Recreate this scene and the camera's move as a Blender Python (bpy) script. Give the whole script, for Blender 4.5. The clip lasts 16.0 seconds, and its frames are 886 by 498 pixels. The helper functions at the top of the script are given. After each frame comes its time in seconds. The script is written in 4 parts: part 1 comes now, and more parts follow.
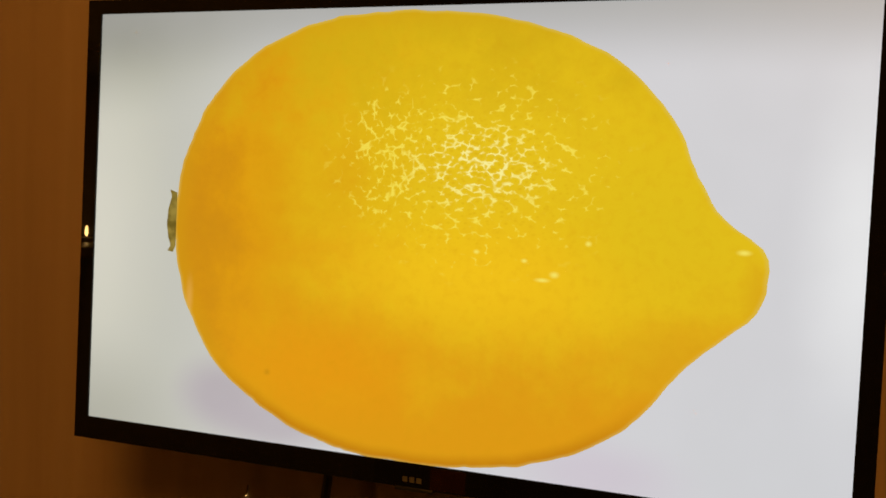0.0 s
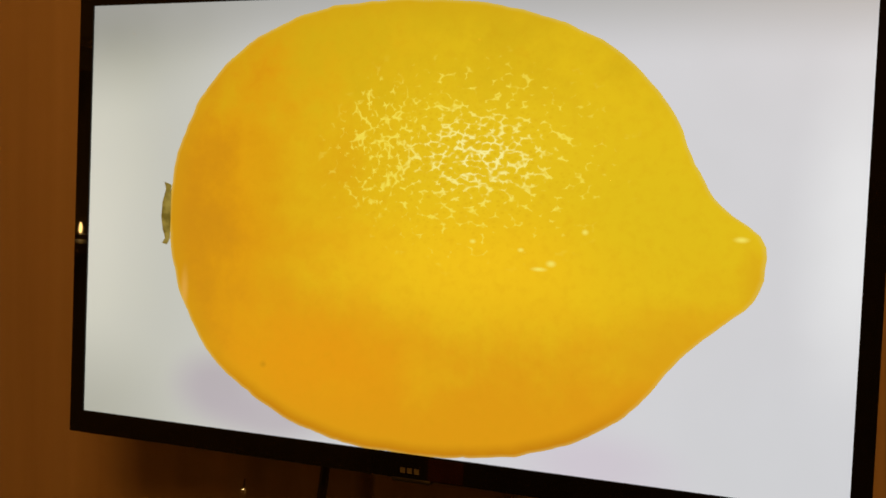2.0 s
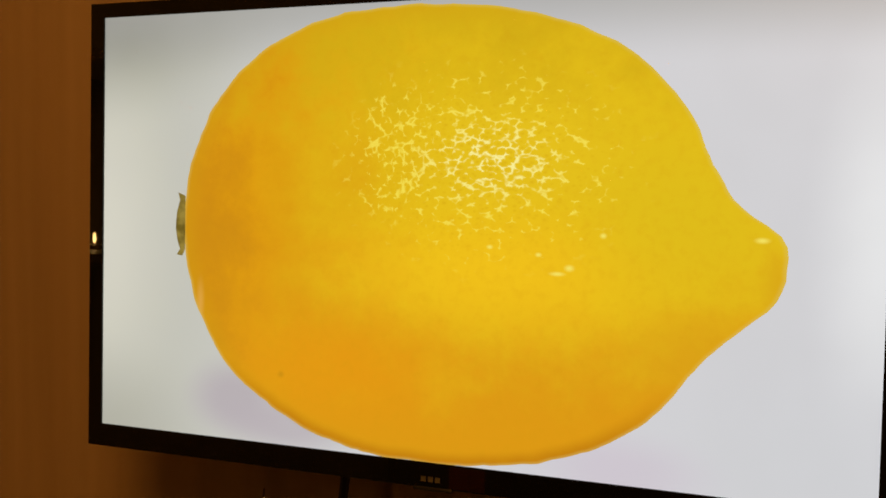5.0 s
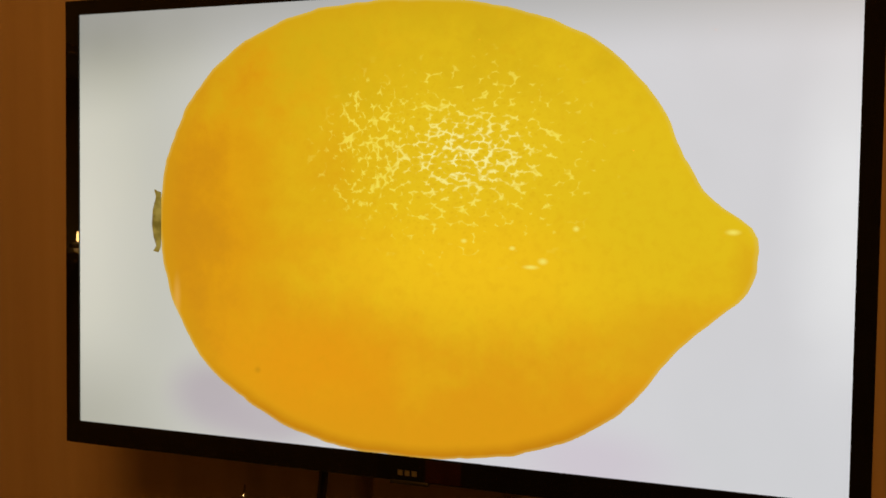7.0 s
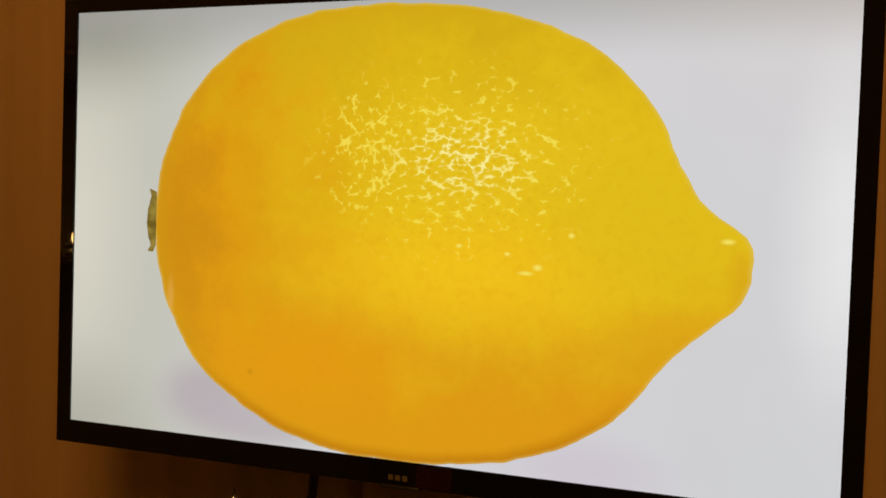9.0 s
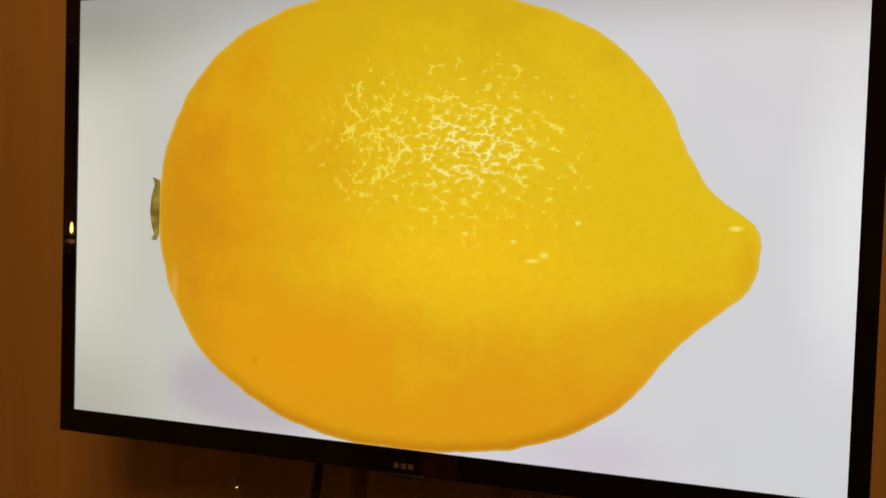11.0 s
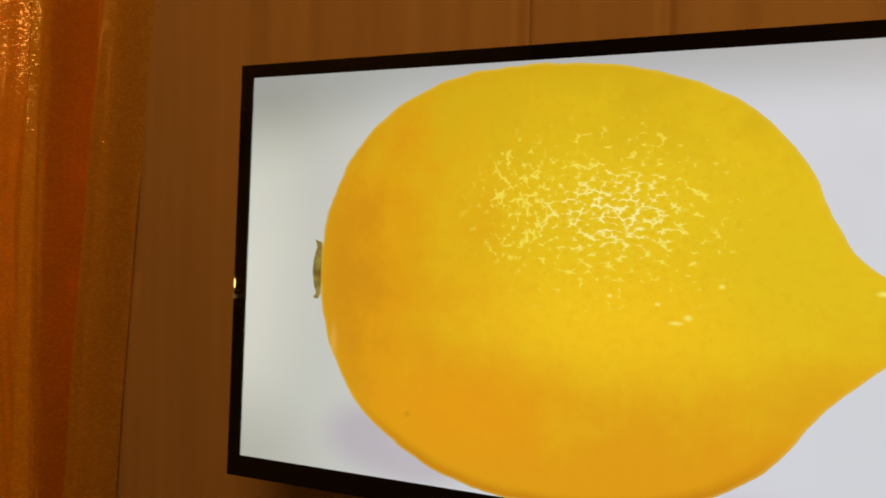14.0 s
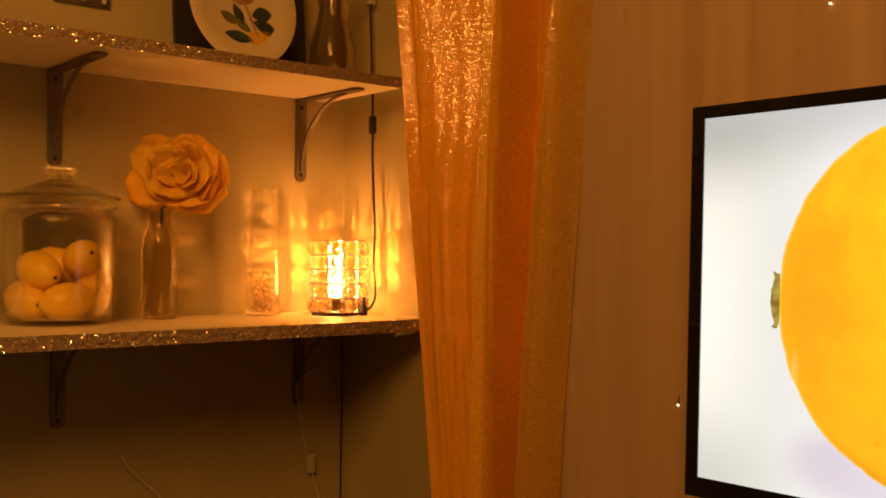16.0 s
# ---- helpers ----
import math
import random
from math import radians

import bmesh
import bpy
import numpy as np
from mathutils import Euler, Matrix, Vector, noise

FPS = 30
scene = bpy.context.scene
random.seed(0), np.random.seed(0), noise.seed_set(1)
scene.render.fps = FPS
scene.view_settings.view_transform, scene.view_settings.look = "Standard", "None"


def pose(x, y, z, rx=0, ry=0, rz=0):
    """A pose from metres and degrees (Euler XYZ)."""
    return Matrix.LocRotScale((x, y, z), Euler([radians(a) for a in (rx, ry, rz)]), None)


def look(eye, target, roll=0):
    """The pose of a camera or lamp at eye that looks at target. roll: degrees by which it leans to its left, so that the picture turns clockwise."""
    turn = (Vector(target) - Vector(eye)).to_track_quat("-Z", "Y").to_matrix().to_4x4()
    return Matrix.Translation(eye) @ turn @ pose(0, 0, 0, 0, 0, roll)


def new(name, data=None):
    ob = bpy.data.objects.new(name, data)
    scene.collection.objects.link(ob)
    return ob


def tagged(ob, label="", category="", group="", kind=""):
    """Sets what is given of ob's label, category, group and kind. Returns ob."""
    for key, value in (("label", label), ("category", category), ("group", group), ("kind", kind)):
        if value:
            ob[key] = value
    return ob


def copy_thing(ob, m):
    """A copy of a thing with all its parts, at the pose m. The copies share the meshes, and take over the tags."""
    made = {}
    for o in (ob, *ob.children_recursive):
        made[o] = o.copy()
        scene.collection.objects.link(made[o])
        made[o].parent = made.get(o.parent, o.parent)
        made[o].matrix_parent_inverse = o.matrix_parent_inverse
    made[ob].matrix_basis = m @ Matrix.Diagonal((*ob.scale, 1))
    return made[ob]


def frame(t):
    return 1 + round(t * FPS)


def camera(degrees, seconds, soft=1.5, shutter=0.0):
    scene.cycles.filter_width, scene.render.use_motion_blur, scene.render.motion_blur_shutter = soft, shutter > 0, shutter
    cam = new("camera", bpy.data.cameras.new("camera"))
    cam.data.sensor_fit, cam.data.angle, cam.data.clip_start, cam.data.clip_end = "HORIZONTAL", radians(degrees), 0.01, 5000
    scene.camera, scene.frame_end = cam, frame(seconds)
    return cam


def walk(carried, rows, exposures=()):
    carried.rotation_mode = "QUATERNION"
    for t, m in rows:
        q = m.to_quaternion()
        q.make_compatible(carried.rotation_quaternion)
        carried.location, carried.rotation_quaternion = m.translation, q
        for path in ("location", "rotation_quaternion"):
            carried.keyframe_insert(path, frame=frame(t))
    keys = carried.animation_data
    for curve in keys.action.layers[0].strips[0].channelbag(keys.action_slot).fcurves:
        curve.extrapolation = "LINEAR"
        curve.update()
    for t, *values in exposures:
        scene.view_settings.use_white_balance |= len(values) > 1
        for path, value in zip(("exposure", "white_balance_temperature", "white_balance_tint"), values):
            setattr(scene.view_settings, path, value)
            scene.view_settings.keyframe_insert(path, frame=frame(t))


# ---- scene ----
cam = camera(47.2, 16.0, soft=1.65, shutter=0.15)
# the television hangs a little askew in the room: its own square frame is BASE
PIVOT = Vector((0.349, 0.0, 1.376))
BASE = Matrix.Translation(PIVOT) @ pose(0, 0, 0, 0, 0, 1.5) @ pose(0, 0, 0, -1.26, 0, 0) @ Matrix.Translation(-PIVOT)
PATH = [
    (0, (0.671, -0.806, 1.401), (-0.039, 1.062, 1.321), 2.8),
    (0.5, (0.672, -0.807, 1.394), (-0.024, 1.066, 1.324), 2.8),
    (1, (0.674, -0.807, 1.396), (-0.015, 1.069, 1.322), 2.9),
    (1.5, (0.675, -0.802, 1.394), (-0.024, 1.07, 1.306), 2.3),
    (2, (0.669, -0.803, 1.395), (-0.031, 1.068, 1.309), 2.4),
    (2.5, (0.668, -0.799, 1.393), (-0.052, 1.065, 1.31), 2.4),
    (3, (0.665, -0.796, 1.396), (-0.07, 1.062, 1.309), 1.8),
    (3.5, (0.662, -0.801, 1.397), (-0.069, 1.059, 1.311), 1.7),
    (4, (0.662, -0.798, 1.398), (-0.063, 1.064, 1.315), 1.6),
    (6.5, (0.671, -0.798, 1.399), (-0.048, 1.066, 1.31), 0.6),
    (7, (0.676, -0.796, 1.397), (-0.028, 1.074, 1.307), 0.8),
    (7.5, (0.678, -0.796, 1.394), (-0.021, 1.077, 1.322), 1.3),
    (8, (0.678, -0.794, 1.395), (-0.024, 1.078, 1.324), 2.0),
    (10.5, (0.67, -0.796, 1.389), (-0.019, 1.08, 1.308), 1.7),
    (11, (0.668, -0.795, 1.39), (-0.021, 1.081, 1.301), 1.8),
    (11.5, (0.67, -0.795, 1.385), (-0.032, 1.076, 1.308), 1.9),
    (12, (0.67, -0.795, 1.384), (-0.034, 1.075, 1.302), 2.0),
    (12.5, (0.67, -0.792, 1.387), (-0.018, 1.084, 1.3), 2.0),
    (13, (0.679, -0.791, 1.387), (-0.022, 1.081, 1.318), 1.8),
    (13.5, (0.68, -0.8, 1.393), (-0.077, 1.051, 1.35), 1.7),
    (14, (0.682, -0.832, 1.396), (-0.271, 0.926, 1.407), 2.1),
    (14.5, (0.661, -0.891, 1.396), (-0.439, 0.779, 1.45), 2.2),
    (15, (0.655, -0.902, 1.399), (-0.585, 0.667, 1.451), 1.9),
    (15.5, (0.652, -0.928, 1.4), (-0.736, 0.512, 1.449), 1.7),
    (16, (0.646, -0.951, 1.4), (-0.853, 0.373, 1.439), 1.5),
]
EXPOSURES = [(0.0, -0.12, 6500, 10), (13.3, -0.12, 6500, 10), (14.0, -0.10, 6350, 10), (14.5, 0.02, 5950, 9), (15.0, 0.14, 6000, 10), (15.5, 0.25, 6350, 13), (16.0, 0.54, 6450, 16)]
walk(cam, [(t, BASE @ look(eye, target, roll)) for t, eye, target, roll in PATH], EXPOSURES)

# ---------------------------------------------------------------- light
FAR_Y = -1.210
LAMP_X, LAMP_Y = -0.938, 0.147
world = bpy.data.worlds.new("night")
scene.world = world
world.use_nodes = True
world.node_tree.nodes["Background"].inputs[0].default_value = (1.0, 0.55, 0.25, 1)
world.node_tree.nodes["Background"].inputs[1].default_value = 0.0


def lamp(name, place, watts, colour, radius):
    data = bpy.data.lights.new(name, "POINT")
    data.energy, data.color, data.shadow_soft_size = watts, colour, radius
    ob = new(name, data)
    ob.location = place
    return ob


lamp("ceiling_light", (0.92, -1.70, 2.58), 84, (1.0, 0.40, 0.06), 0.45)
# the hot points of the crystal lamp's bulb
for dz, watts in ((0.0, 4.1), (0.006, 0.2)):
    lamp("lamp_glow", (LAMP_X, LAMP_Y, 1.388 + dz), watts, (1.0, 0.34, 0.06), 0.0015)
# added fill point with no bulb there, lights the wall above the lamp
lamp("lamp_upward_fill", (LAMP_X, LAMP_Y, 1.4275), 1.3, (1.0, 0.36, 0.065), 0.002)


# ---------------------------------------------------------------- materials
class Nodes:
    """Short hand for node materials."""

    def __init__(self, name):
        self.mat = bpy.data.materials.new(name)
        self.mat.use_nodes = True
        self.tree = self.mat.node_tree
        self.bsdf = self.tree.nodes["Principled BSDF"]
        self.out = self.tree.nodes["Material Output"]

    def add(self, kind, **inputs):
        n = self.tree.nodes.new(kind)
        for key, value in inputs.items():
            self.put(n.inputs[key.replace("_", " ")], value)
        return n

    def put(self, socket, value):
        if isinstance(value, bpy.types.NodeSocket):
            self.tree.links.new(value, socket)
        else:
            socket.default_value = value

    def set(self, **inputs):
        for key, value in inputs.items():
            self.put(self.bsdf.inputs[key.replace("_", " ")], value)
        return self

    def coords(self):
        return self.add("ShaderNodeTexCoord").outputs["Object"]

    def noise(self, scale, detail=3.0, vector=None, rough=0.55):
        n = self.add("ShaderNodeTexNoise", Scale=scale, Detail=detail, Roughness=rough)
        self.put(n.inputs["Vector"], vector or self.coords())
        return n.outputs["Fac"]

    def voronoi(self, scale, feature="F1", vector=None, output="Distance"):
        n = self.add("ShaderNodeTexVoronoi", Scale=scale)
        n.feature = feature
        self.put(n.inputs["Vector"], vector or self.coords())
        return n.outputs[output]

    def math(self, op, a, b=0.0, clamp=False):
        n = self.add("ShaderNodeMath")
        n.operation, n.use_clamp = op, clamp
        self.put(n.inputs[0], a)
        self.put(n.inputs[1], b)
        return n.outputs[0]

    def ramp(self, value, a, b, lo=0.0, hi=1.0, smooth=True):
        n = self.add("ShaderNodeMapRange")
        n.interpolation_type = "SMOOTHSTEP" if smooth else "LINEAR"
        self.put(n.inputs["Value"], value)
        for key, v in (("From Min", a), ("From Max", b), ("To Min", lo), ("To Max", hi)):
            self.put(n.inputs[key], v)
        return n.outputs[0]

    def mix(self, fac, a, b):
        n = self.add("ShaderNodeMix")
        n.data_type = "RGBA"
        self.put(n.inputs["Factor"], fac)
        self.put(n.inputs["A"], (*a, 1) if isinstance(a, tuple) else a)
        self.put(n.inputs["B"], (*b, 1) if isinstance(b, tuple) else b)
        return n.outputs["Result"]

    def bump(self, height, strength, distance):
        return self.add("ShaderNodeBump", Strength=strength, Distance=distance, Height=height).outputs[0]

    def squash(self, vector, scale, shift=(0, 0, 0)):
        n = self.add("ShaderNodeMapping", Vector=vector)
        n.inputs["Scale"].default_value = scale
        n.inputs["Location"].default_value = shift
        return n.outputs[0]

    def blob(self, x, z, rx, rz, inner=0.0):
        """1 inside an oval on the xz plane, fading to 0 at its rim."""
        v = self.squash(self.coords(), (1 / rx, 0, 1 / rz), (-x / rx, 0, -z / rz))
        n = self.add("ShaderNodeVectorMath")
        n.operation = "LENGTH"
        self.put(n.inputs[0], v)
        return self.ramp(n.outputs["Value"], 1.0, inner)


def srgb(r, g, b):
    return tuple((c / 255 / 12.92) if c < 10 else ((c / 255 + 0.055) / 1.055) ** 2.4 for c in (r, g, b))


def plain(name, colour, rough=0.5, metal=0.0, vary=0.15, scale=30.0, bump=0.15, depth=0.001, **extra):
    m = Nodes(name)
    f = m.noise(scale, 5)
    dark = tuple(c * (1 - vary) for c in colour)
    light = tuple(min(1.0, c * (1 + vary)) for c in colour)
    big = m.noise(scale * 0.13, 2)
    col = m.mix(m.ramp(m.math("ADD", f, big), 0.7, 1.3), dark, light)
    m.set(Base_Color=col, Metallic=metal, Roughness=m.ramp(f, 0.3, 0.7, rough * 0.85, min(1, rough * 1.15)))
    if bump:
        m.set(Normal=m.bump(m.noise(scale * 9, 3), bump, depth))
    m.set(**extra)
    return m.mat


WALL_GREY = plain("wall_grey", (0.375, 0.33, 0.185), 0.75, vary=0.08, scale=6, bump=0.25, depth=0.0015)
WALL_DARK = plain("wall_plain", (0.10, 0.085, 0.07), 0.8, vary=0.06, scale=5)
CEILING = plain("ceiling_paint", (0.30, 0.27, 0.24), 0.85, vary=0.04, scale=5)
FLOOR = plain("floor_carpet", (0.055, 0.047, 0.04), 0.95, vary=0.2, scale=60, bump=0.5, depth=0.004)
SHELF_WHITE = plain("shelf_laminate", (0.78, 0.72, 0.56), 0.38, vary=0.04, scale=12, bump=0.05)
STEEL = plain("bracket_grey_steel", (0.17, 0.14, 0.12), 0.45, metal=0.45, vary=0.12, scale=50)
SCREW = plain("screw_dark", (0.05, 0.045, 0.04), 0.5, metal=0.8)
BLACK_PLASTIC = plain("black_plastic", (0.012, 0.012, 0.012), 0.35, vary=0.2, scale=80)
BEZEL = plain("bezel_gloss_black", (0.005, 0.005, 0.005), 0.014, vary=0.2, scale=40, bump=0.0, Specular_IOR_Level=0.22)
SENSOR_RED = plain("sensor_window_red", (0.016, 0.005, 0.002), 0.12, vary=0.2, scale=40, bump=0.0)
LOGO_GREY = plain("logo_grey", (0.11, 0.105, 0.095), 0.4, metal=0.2)
CORD_BLACK = plain("cord_black", (0.015, 0.013, 0.012), 0.5)
CORD_WHITE = plain("cord_white", (0.48, 0.44, 0.36), 0.45)
BRASS_WIRE = plain("lamp_wire", (0.22, 0.15, 0.08), 0.35, metal=0.9, vary=0.2)
PLATE_WHITE = plain("plate_glaze", (0.60, 0.53, 0.40), 0.22, vary=0.05, scale=10, bump=0.03)
LEAF_PAINT = plain("leaf_paint", (0.035, 0.06, 0.03), 0.35, vary=0.5, scale=60, bump=0.05)
LEAF_PALE = plain("leaf_paint_pale", (0.16, 0.16, 0.09), 0.35, vary=0.5, scale=60, bump=0.05)
TWIG_PAINT = plain("twig_paint", (0.34, 0.21, 0.12), 0.35, vary=0.3, scale=60, bump=0.05)
LEMON_PAINT = plain("lemon_paint", (0.75, 0.48, 0.06), 0.3, vary=0.25, scale=40, bump=0.05)
BOARD_BLACK = plain("board_black", (0.02, 0.018, 0.016), 0.18, vary=0.3, scale=12, bump=0.03)
TIP_BROWN = plain("lemon_tip_brown", (0.03, 0.018, 0.008), 0.7)
SWITCH_BROWN = plain("switch_plate_brown", (0.08, 0.06, 0.045), 0.4)


def glitter(name, base, flake, share, scale, rough, bump, metal=0.9):
    """Sprayed glitter: small flakes, each with a tilt of its own."""
    m = Nodes(name)
    cell = m.voronoi(scale, output="Color")
    split = m.add("ShaderNodeSeparateColor", Color=cell)
    on = m.ramp(split.outputs[0], 1 - share, 1 - share + 0.02)
    tilt = m.add("ShaderNodeVectorMath")
    tilt.operation = "SUBTRACT"
    m.put(tilt.inputs[0], cell)
    tilt.inputs[1].default_value = (0.5, 0.5, 0.5)
    scaled = m.add("ShaderNodeVectorMath")
    scaled.operation = "SCALE"
    m.put(scaled.inputs[0], tilt.outputs[0])
    m.put(scaled.inputs["Scale"], m.math("MULTIPLY", on, bump))
    total = m.add("ShaderNodeVectorMath")
    total.operation = "ADD"
    m.put(total.inputs[0], m.add("ShaderNodeNewGeometry").outputs["Normal"])
    m.put(total.inputs[1], scaled.outputs[0])
    unit = m.add("ShaderNodeVectorMath")
    unit.operation = "NORMALIZE"
    m.put(unit.inputs[0], total.outputs[0])
    m.set(Base_Color=m.mix(on, base, flake), Metallic=m.ramp(on, 0, 1, 0.1, metal), Roughness=m.ramp(on, 0, 1, 0.65, rough), Normal=unit.outputs[0])
    return m.mat


GLITTER_EDGE = glitter("glitter_edge", (0.24, 0.17, 0.10), (0.9, 0.84, 0.70), 0.22, 460, 0.22, 2.0)


def cloth(name, colour, through_share, sheen, sparkle):
    m = Nodes(name)
    co = m.coords()
    weave = m.noise(1.0, 2, m.squash(co, (900, 900, 260)))
    streak = m.noise(1.0, 3, m.squash(co, (35, 35, 2.5)))
    col = m.mix(m.ramp(streak, 0.3, 0.7), tuple(c * (0.86 if sparkle else 0.93) for c in colour), colour)
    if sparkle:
        # fold shade and cloth layers put into the colour: gold laps, deeper orange fold
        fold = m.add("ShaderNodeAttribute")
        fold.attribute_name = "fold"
        fold_shades = m.add("ShaderNodeValToRGB")
        m.put(fold_shades.inputs[0], m.math("ADD", fold.outputs["Fac"], m.math("MULTIPLY", m.math("SUBTRACT", streak, 0.5), 0.035)))
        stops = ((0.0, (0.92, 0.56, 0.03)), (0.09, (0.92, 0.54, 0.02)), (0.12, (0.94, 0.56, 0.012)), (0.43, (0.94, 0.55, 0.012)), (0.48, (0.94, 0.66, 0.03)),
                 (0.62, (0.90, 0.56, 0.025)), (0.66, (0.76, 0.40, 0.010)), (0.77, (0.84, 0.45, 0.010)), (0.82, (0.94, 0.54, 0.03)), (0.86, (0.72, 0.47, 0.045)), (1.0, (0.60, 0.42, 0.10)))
        line = fold_shades.color_ramp.elements
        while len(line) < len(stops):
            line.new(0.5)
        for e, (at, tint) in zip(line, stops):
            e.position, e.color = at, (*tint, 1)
        col = m.mix(m.ramp(streak, 0.3, 0.7, 0, 0.09), fold_shades.outputs[0], (0.45, 0.16, 0.01))
    m.set(Base_Color=col, Roughness=0.6, Sheen_Weight=sheen, Sheen_Roughness=0.4)
    height = m.math("ADD", m.math("MULTIPLY", weave, 0.4), streak)
    surface = m.bump(height, 0.35, 0.001)
    if sparkle:
        # crinkled metallic threads that glint in short wavy strokes
        bent = m.add("ShaderNodeVectorMath")
        bent.operation = "MULTIPLY_ADD"
        m.put(bent.inputs[0], m.add("ShaderNodeTexNoise", Vector=co, Scale=60.0, Detail=2.0).outputs["Color"])
        bent.inputs[1].default_value = (0.010, 0.010, 0.008)
        m.put(bent.inputs[2], co)
        cell = m.voronoi(1.0, "F1", m.squash(bent.outputs[0], (330, 330, 760)), "Color")
        on = m.ramp(m.add("ShaderNodeSeparateColor", Color=cell).outputs[1], 0.30, 0.36)
        tilt = m.add("ShaderNodeVectorMath")
        tilt.operation = "SUBTRACT"
        m.put(tilt.inputs[0], cell)
        tilt.inputs[1].default_value = (0.5, 0.5, 0.56)
        scaled = m.add("ShaderNodeVectorMath")
        scaled.operation = "SCALE"
        m.put(scaled.inputs[0], tilt.outputs[0])
        scaled.inputs["Scale"].default_value = 0.36
        total = m.add("ShaderNodeVectorMath")
        total.operation = "ADD"
        m.put(total.inputs[0], surface)
        m.put(total.inputs[1], scaled.outputs[0])
        unit = m.add("ShaderNodeVectorMath")
        unit.operation = "NORMALIZE"
        m.put(unit.inputs[0], total.outputs[0])
        m.set(Coat_Weight=on, Coat_Roughness=0.10, Coat_IOR=2.3, Coat_Normal=unit.outputs[0], Roughness=0.5, Coat_Tint=(1.0, 0.86, 0.62, 1))
    m.set(Normal=surface)
    back = m.add("ShaderNodeBsdfTranslucent", Color=col)
    mixed = m.add("ShaderNodeMixShader", Fac=through_share)
    m.put(mixed.inputs[1], m.bsdf.outputs[0])
    m.put(mixed.inputs[2], back.outputs[0])
    m.put(m.out.inputs["Surface"], mixed.outputs[0])
    return m.mat


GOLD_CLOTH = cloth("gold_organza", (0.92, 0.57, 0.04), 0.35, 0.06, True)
SHEER_CLOTH = cloth("ivory_sheer", (0.54, 0.41, 0.31), 0.25, 0.2, False)


def glass(name, colour=(0.99, 0.99, 0.98), refract=0.14, wavy=0.0, gloss_share=0.5):
    """Thin blown glass: mostly straight through, part refracted, with a clear gloss that grows towards the rim."""
    m = Nodes(name)
    m.set(Base_Color=(*colour, 1), Transmission_Weight=1.0, Roughness=0.01, IOR=1.45)
    clear = m.add("ShaderNodeBsdfTransparent", Color=(*colour, 1))
    body = m.add("ShaderNodeMixShader", Fac=refract)
    m.put(body.inputs[1], clear.outputs[0])
    m.put(body.inputs[2], m.bsdf.outputs[0])
    gloss = m.add("ShaderNodeBsdfGlossy", Color=(1, 1, 1, 1), Roughness=0.03)
    if wavy:
        m.put(gloss.inputs["Normal"], m.bump(m.noise(1.0, 2, m.squash(m.coords(), (120, 120, 70))), 1.0, wavy))
    mixed = m.add("ShaderNodeMixShader", Fac=m.math("MULTIPLY", m.add("ShaderNodeFresnel", IOR=1.5).outputs[0], gloss_share))
    m.put(mixed.inputs[1], body.outputs[0])
    m.put(mixed.inputs[2], gloss.outputs[0])
    m.put(m.out.inputs["Surface"], mixed.outputs[0])
    return m.mat


GLASS = glass("clear_glass", refract=0.02, gloss_share=0.5)
GLASS_THICK = glass("thick_clear_glass", (0.97, 0.95, 0.89), 0.68, 0.0, 0.7)
GLASS_AMBER = glass("amber_tinted_glass", (0.97, 0.92, 0.74), 0.10, 0.0005, 0.6)
GLASS_BROWN = glass("smoky_glass", (0.78, 0.74, 0.64), 0.10)


def crystal_material(name, clear_share, veil_share):
    """Cut crystal that lets part of the bulb's light straight through and scatters some of it."""
    m = Nodes(name)
    m.set(Base_Color=(1, 0.93, 0.8, 1), Transmission_Weight=1.0, Roughness=0.03, IOR=1.5)
    clear = m.add("ShaderNodeBsdfTransparent", Color=(1.0, 0.90, 0.70, 1))
    veil = m.add("ShaderNodeBsdfTranslucent", Color=(1.0, 0.9, 0.7, 1))
    first_mix = m.add("ShaderNodeMixShader", Fac=clear_share)
    m.put(first_mix.inputs[1], m.bsdf.outputs[0])
    m.put(first_mix.inputs[2], clear.outputs[0])
    mixed = m.add("ShaderNodeMixShader", Fac=veil_share)
    m.put(mixed.inputs[1], first_mix.outputs[0])
    m.put(mixed.inputs[2], veil.outputs[0])
    m.put(m.out.inputs["Surface"], mixed.outputs[0])
    return m.mat


CRYSTAL = crystal_material("crystal_facet", 0.09, 0.05)
BEAD_GLASS = crystal_material("bead_glass", 0.35, 0.45)


def crystal_table():
    """The polished middle of a crystal: clear panes between scattering grooves that cross aslant."""
    m = Nodes("crystal_table")
    m.set(Base_Color=(1, 0.93, 0.8, 1), Transmission_Weight=1.0, Roughness=0.03, IOR=1.5)
    axes = m.add("ShaderNodeSeparateXYZ", Vector=m.coords())
    y, z = m.math("MULTIPLY", axes.outputs[1], 1 / 0.0142), m.math("MULTIPLY", axes.outputs[2], 1 / 0.0126)
    groove = None
    for op in ("ADD", "SUBTRACT"):
        wave = m.math("PINGPONG", m.math("ADD", m.math("MULTIPLY", m.math(op, y, z), 1.15), 0.5), 0.5)
        clear = m.ramp(wave, 0.06, 0.19)
        groove = m.math("MULTIPLY", groove, clear) if groove else clear
    clear = m.add("ShaderNodeBsdfTransparent", Color=(1.0, 0.90, 0.70, 1))
    mixed = m.add("ShaderNodeMixShader", Fac=m.ramp(groove, 0, 1, 0.10, 0.95))
    m.put(mixed.inputs[1], m.bsdf.outputs[0])
    m.put(mixed.inputs[2], clear.outputs[0])
    m.put(m.out.inputs["Surface"], mixed.outputs[0])
    return m.mat


CRYSTAL_TABLE = crystal_table()


